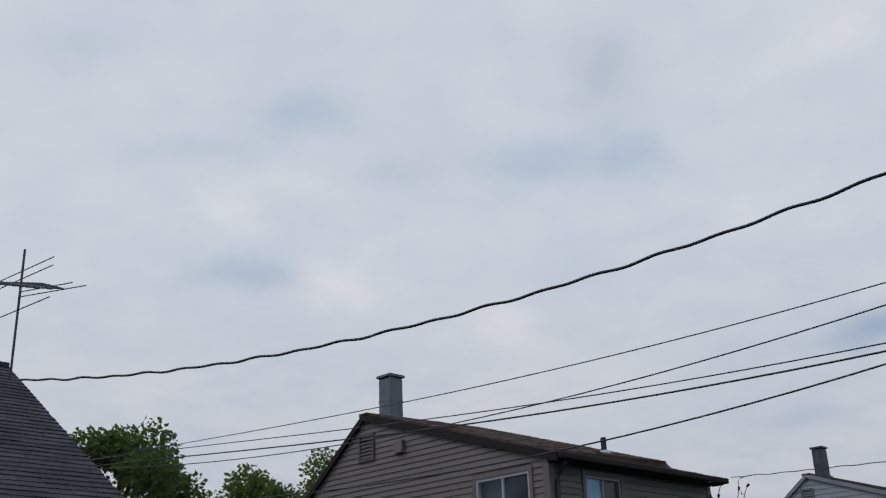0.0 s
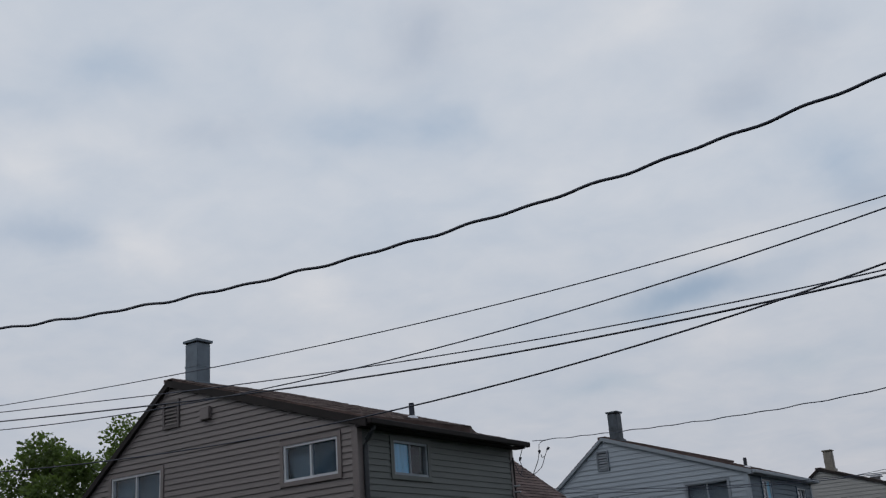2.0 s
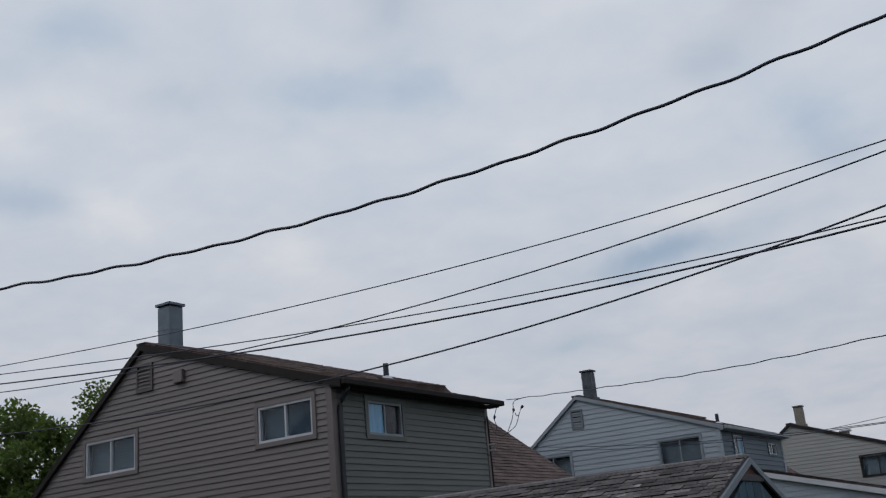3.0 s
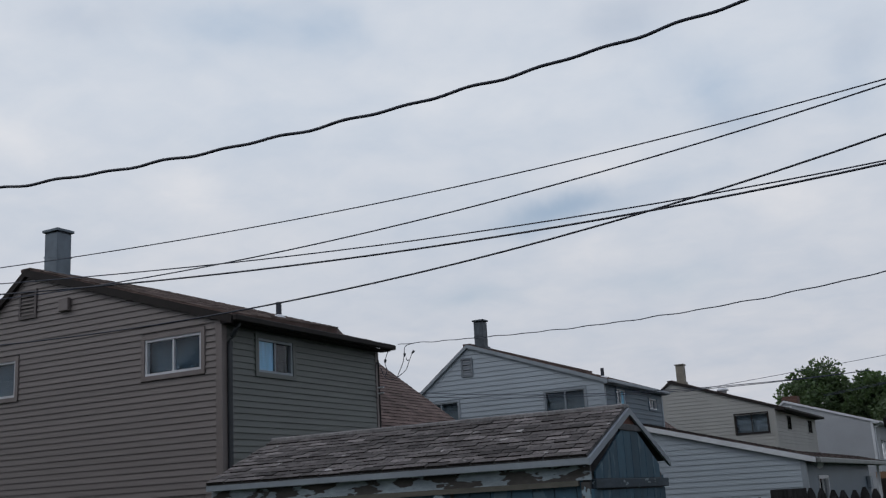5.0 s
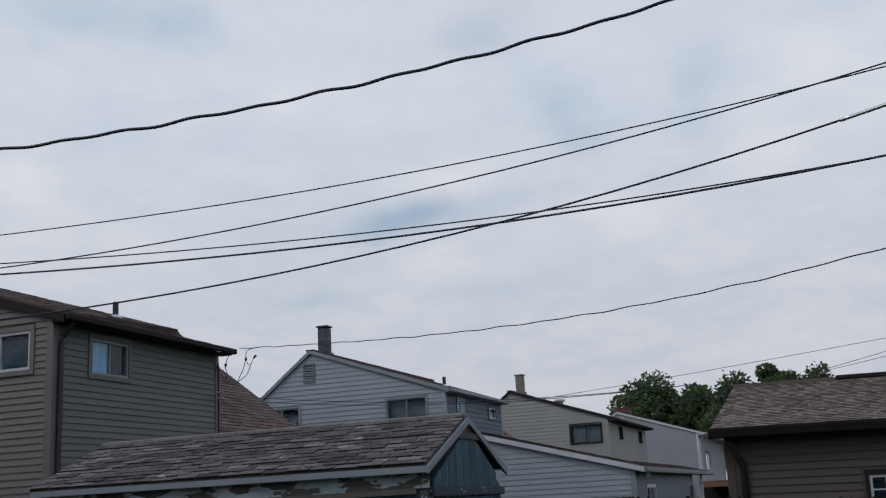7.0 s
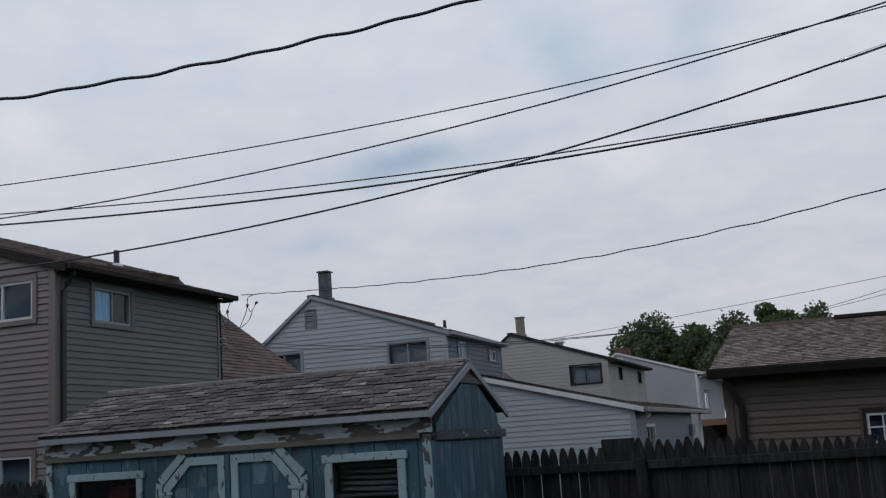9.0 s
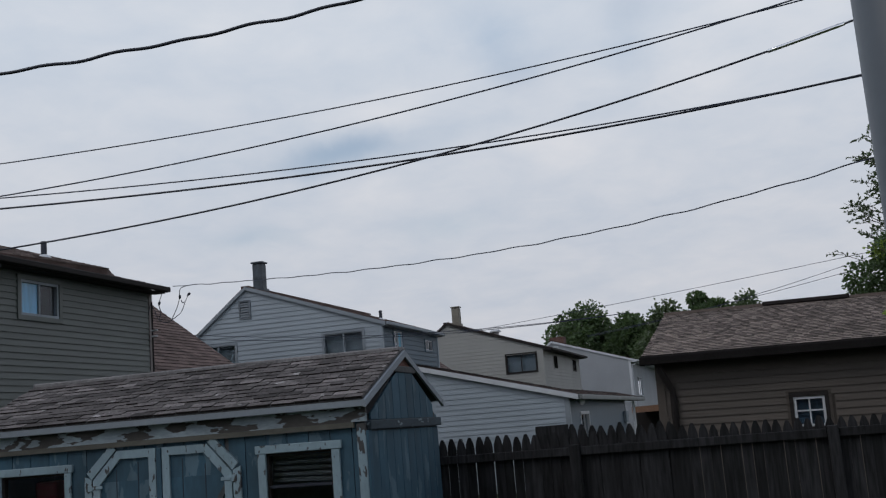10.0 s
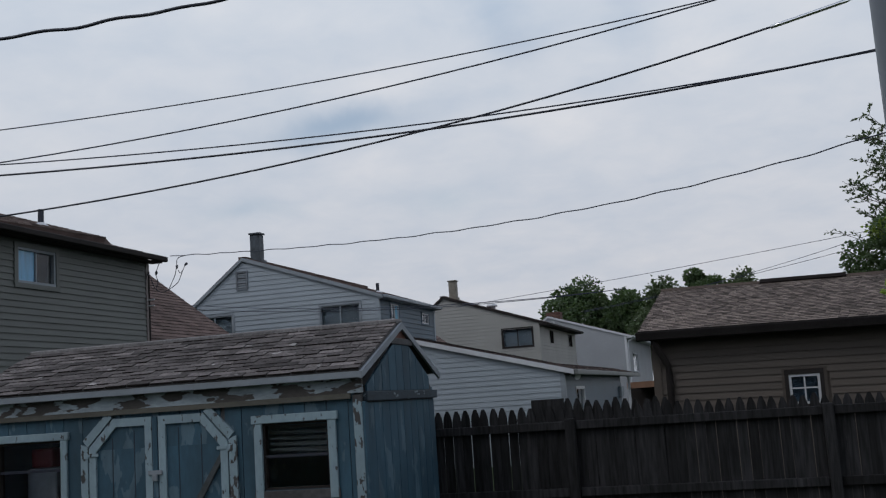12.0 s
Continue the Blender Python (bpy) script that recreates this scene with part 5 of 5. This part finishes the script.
# antenna on the slate roof
def antenna():
    h = thing("tv_antenna", -15.4, 6.2, label="old rooftop television antenna on a thin mast", category="antenna")
    bm = bmesh.new()
    tube(bm, [(0, 0, 5.6), (0, 0, 8.1)], 0.02, 8)
    part("mast", bm, OLDSTEEL, h)
    d = Vector((0.93, 0.10, -0.30)).normalized()
    o = Vector((0, 0, 7.52))
    bm = bmesh.new()
    tube(bm, [o - d * 0.7, o + d * 0.95], 0.016, 6)
    part("boom", bm, OLDSTEEL, h)
    c = Vector((0.45, 0.88, 0.04)).normalized()
    for i in range(12):
        q = o + d * (-0.65 + 0.14 * i)
        ln = 0.62 - 0.035 * i
        bm = bmesh.new()
        tube(bm, [q - c * ln, q + c * ln], 0.008, 5)
        part("element", bm, OLDSTEEL, h)
    for a, z in ((-1, 7.40), (1, 7.32)):
        bm = bmesh.new()
        tube(bm, [(0, 0, z), (2.0, 0.10 * a, 6.98)], 0.009, 5)
        part("arm", bm, OLDSTEEL, h)
    for z in (7.75, 7.62, 7.12):
        bm = bmesh.new()
        tube(bm, [(-0.8, -0.1, z - 0.02), (0.85, 0.1, z)], 0.009, 5)
        part("element", bm, OLDSTEEL, h)
    return h


antenna()


# ---- trees ----
def tree(x, y, top, crown_r, crown_low, leaf, count, size, seed, label, trunk_r=0.16, flat=1.0, lumps=14, sparse=0.0):
    """Trunk and limbs that end in lumps of leaves; each leaf is a small bent blade."""
    rnd = random.Random(seed)
    t = thing("tree", x, y, label=label, category="tree", group="trees")
    bm = bmesh.new()
    mid = crown_low + (top - crown_low) * 0.45
    tube(bm, [(0, 0, 0), (0.04, 0.02, crown_low * 0.6), (0.0, 0.05, mid), (0.05, 0.0, top - 0.3)], 1, 9, [trunk_r * 1.3, trunk_r, trunk_r * 0.6, 0.02])
    centres = []
    for i in range(lumps):
        a = 2.4 * i + rnd.uniform(-0.4, 0.4)
        q = (i + 0.5) / lumps
        z = crown_low + (top - crown_low) * (0.12 + 0.82 * q)
        r = crown_r * math.sin(math.pi * (0.18 + 0.74 * q)) * rnd.uniform(0.55, 0.95)
        c = Vector((r * math.cos(a), r * math.sin(a) * flat, z + rnd.uniform(-0.3, 0.3)))
        centres.append((c, crown_r * rnd.uniform(0.26, 0.46)))
        b = Vector((0, 0, max(crown_low * 0.7, c.z - r * 0.8 - 0.4)))
        tube(bm, [b, b.lerp(c, 0.5) + Vector((0, 0, 0.15)), c], 1, 5, [trunk_r * 0.45, trunk_r * 0.22, 0.012])
    part("trunk", bm, BARK, t, smooth=True)
    verts, faces = [], []
    for i in range(count):
        c, r = centres[rnd.randrange(len(centres))]
        v = Vector((rnd.gauss(0, 1), rnd.gauss(0, 1), rnd.gauss(0, 1))).normalized()
        dist = r * (rnd.random() ** 0.45) * (1.0 + 0.25 * noise.noise(v * 2.2 + c))
        if sparse and rnd.random() < sparse * 0.3:
            dist *= 1.4
        p = c + Vector((v.x * dist, v.y * dist, v.z * dist * 0.85))
        d = (v + Vector((rnd.uniform(-1, 1), rnd.uniform(-1, 1), rnd.uniform(-1.1, 0.5)))).normalized()
        w = d.cross(Vector((rnd.uniform(-1, 1), rnd.uniform(-1, 1), rnd.uniform(-1, 1)))).normalized()
        s = size * rnd.uniform(0.6, 1.3)
        up = d.cross(w) * s * 0.15
        n = len(verts)
        verts += [p, p + d * s * 0.5 + w * s * 0.36 + up, p + d * s, p + d * s * 0.5 - w * s * 0.36 + up]
        faces += [(n, n + 1, n + 2), (n, n + 2, n + 3)]
    me = bpy.data.meshes.new("crown")
    me.from_pydata(verts, [], faces)
    me.materials.append(leaf)
    ob = new("crown", me)
    ob.parent = t
    return t


def at(az, dist):
    return dist * math.sin(radians(az)), dist * math.cos(radians(az))


tree(*at(-62.3, 27), 7.5, 2.0, 2.6, LEAF_MAPLE, 20000, 0.135, 1, "broad green maple behind the roofs", lumps=18)
tree(*at(-66.3, 28), 7.3, 2.2, 2.5, LEAF_MAPLE, 17000, 0.135, 2, "broad green maple behind the roofs", lumps=16)
tree(*at(-55.2, 36), 7.7, 2.0, 3.0, LEAF_YELLOWISH, 15000, 0.15, 3, "green maple beside the taupe house", lumps=16)
tree(*at(-50.4, 38), 8.8, 2.6, 3.5, LEAF_YELLOWISH, 17000, 0.15, 4, "green maple beside the taupe house", lumps=16)
tree(*at(-8.8, 88), 10.5, 3.2, 3.0, LEAF_DARK, 17000, 0.29, 5, "dense dark green tree far behind the houses", lumps=22)
tree(*at(-6.2, 86), 9.15, 2.6, 3.0, LEAF_DARK, 15000, 0.29, 6, "dense dark green tree far behind the houses", lumps=20)
tree(*at(-4.3, 80), 9.5, 2.2, 4.0, LEAF_PALE, 4500, 0.28, 7, "thin pale green tree behind the garage", lumps=16, sparse=0.6)
tree(*at(-2.2, 78), 9.8, 2.3, 3.0, LEAF_DARK, 10000, 0.28, 8, "dark green tree behind the garage", lumps=18)
tree(*at(-0.3, 78), 9.5, 1.8, 4.0, LEAF_PALE, 4500, 0.28, 9, "thin pale green tree behind the garage", lumps=14, sparse=0.6)
tree(*at(8.5, 25), 5.6, 1.55, 1.0, LEAF_DARK, 36000, 0.09, 10, "dense dark evergreen behind the garage", lumps=26)
# the evergreen's sunlit top, added as a crown of lighter leaves
tree(*at(8.3, 24.2), 5.2, 0.8, 4.4, LEAF_FRESH, 1500, 0.085, 14, "fresh yellow-green shrub shoots beside the evergreen", trunk_r=0.04, lumps=12, sparse=0.4)


def young_tree(x, y, top, reach, low, label, seed, limbs=60):
    """A young tree of thin rising limbs; each limb bears twigs, and each twig small leaves."""
    rnd = random.Random(seed)
    t = thing("tree", x, y, label=label, category="tree", group="trees")
    bm = bmesh.new()
    tube(bm, [(0, 0, 0), (0.05, 0, low), (0.0, 0.04, (low + top) / 2), (0.06, 0, top)], 1, 8, [0.09, 0.07, 0.04, 0.008])
    verts, faces = [], []
    for i in range(limbs):
        q = (i + 0.5) / limbs
        base = Vector((0.02, 0.02, low + (top - low) * q * 0.8))
        a = 2.4 * i + rnd.uniform(-0.5, 0.5)
        ln = reach * (1.0 - 0.45 * q) * rnd.uniform(0.7, 1.1)
        out = Vector((math.cos(a), math.sin(a), 0))
        tip = base + out * ln + Vector((0, 0, ln * rnd.uniform(0.25, 0.7)))
        middle = base.lerp(tip, 0.5) + Vector((0, 0, -0.06 * ln))
        tube(bm, [base, middle, tip], 1, 5, [0.022, 0.013, 0.004])
        for k in range(9):
            p = (base.lerp(middle, 0.3) if k == 0 else middle).lerp(tip, rnd.uniform(0.0, 1.0))
            d = (out * rnd.uniform(-0.2, 1.0) + Vector((rnd.uniform(-0.9, 0.9), rnd.uniform(-0.9, 0.9), rnd.uniform(-0.2, 0.9)))).normalized()
            end = p + d * rnd.uniform(0.18, 0.42)
            tube(bm, [p, p.lerp(end, 0.5) + Vector((0, 0, 0.01)), end], 1, 4, [0.006, 0.005, 0.003])
            for n_leaf in range(11):
                o = p.lerp(end, rnd.uniform(0.2, 1.05))
                f = (d + Vector((rnd.uniform(-1, 1), rnd.uniform(-1, 1), rnd.uniform(-0.8, 0.8)))).normalized()
                w = f.cross(Vector((rnd.uniform(-1, 1), rnd.uniform(-1, 1), rnd.uniform(-1, 1)))).normalized()
                z = rnd.uniform(0.06, 0.12)
                n = len(verts)
                verts += [o, o + f * z * 0.5 + w * z * 0.26, o + f * z, o + f * z * 0.5 - w * z * 0.26]
                faces += [(n, n + 1, n + 2), (n, n + 2, n + 3)]
    part("trunk", bm, BARK, t, smooth=True)
    me = bpy.data.meshes.new("crown")
    me.from_pydata(verts, [], faces)
    me.materials.append(LEAF_PALE)
    new("crown", me).parent = t
    return t


young_tree(*at(8.5, 26.5), 7.75, 1.75, 4.3, "sparse pale green young tree behind the garage", 12)
young_tree(*at(7.75, 24.6), 4.0, 0.6, 3.1, "thin pale sapling beside the evergreen", 15, limbs=9)
tree(*at(7.6, 13.2), 3.12, 0.2, 2.7, LEAF_FRESH, 260, 0.10, 13, "fresh green shrub in front of the garage", trunk_r=0.03, lumps=8)

# ---- roof pieces laid last ----
def lay_tabs(deck, m, length, slope_len, wide, expose, mat, seed, limit, jitter, skip=0.0):
    """Shingle tabs on a roof plane as objects of their own; what goes past the limit is joined."""
    rnd = random.Random(seed)
    shapes = [shingle_mesh("shingle", mat, wide, expose * 1.12, h) for h in (0.013, 0.016, 0.020)]
    rows = int(math.ceil(slope_len / expose))
    made = 0
    for r in range(rows):
        x = -(wide * 0.5 if r % 2 else 0.0) - rnd.uniform(0, 0.03)
        while x < length - 0.02:
            lo, hi = max(x, 0.0), min(x + wide, length)
            if hi - lo > 0.03 and made < limit:
                sx = (hi - lo) / wide
                y = r * expose + rnd.uniform(-jitter, jitter)
                sy = min(1.0, (slope_len - y) / (expose * 1.12))
                ob = repeat("shingle", shapes[rnd.randrange(3)], deck, m @ Matrix.Translation((lo, y, 0.006)) @ Matrix.Rotation(radians(rnd.uniform(-0.15, 0.15)), 4, "Z") @ Matrix.Diagonal((sx, sy, 1, 1)))
                made += 1
            x += wide


lay_tabs(shed_deck, shed_front, shed_len, shed_slope, 0.225, 0.086, SHEDSHINGLE, 91, 300, 0.002)
me = shingle_sheet(garage_len, garage_slope, 0.15, 0.105, 92, thick=0.009, jitter=0.004)
coat(me, TANSHINGLE)
ob = new("shingles", me)
ob.parent, ob.matrix_basis = garage_deck, garage_front
tagged(ob, kind="stuff")
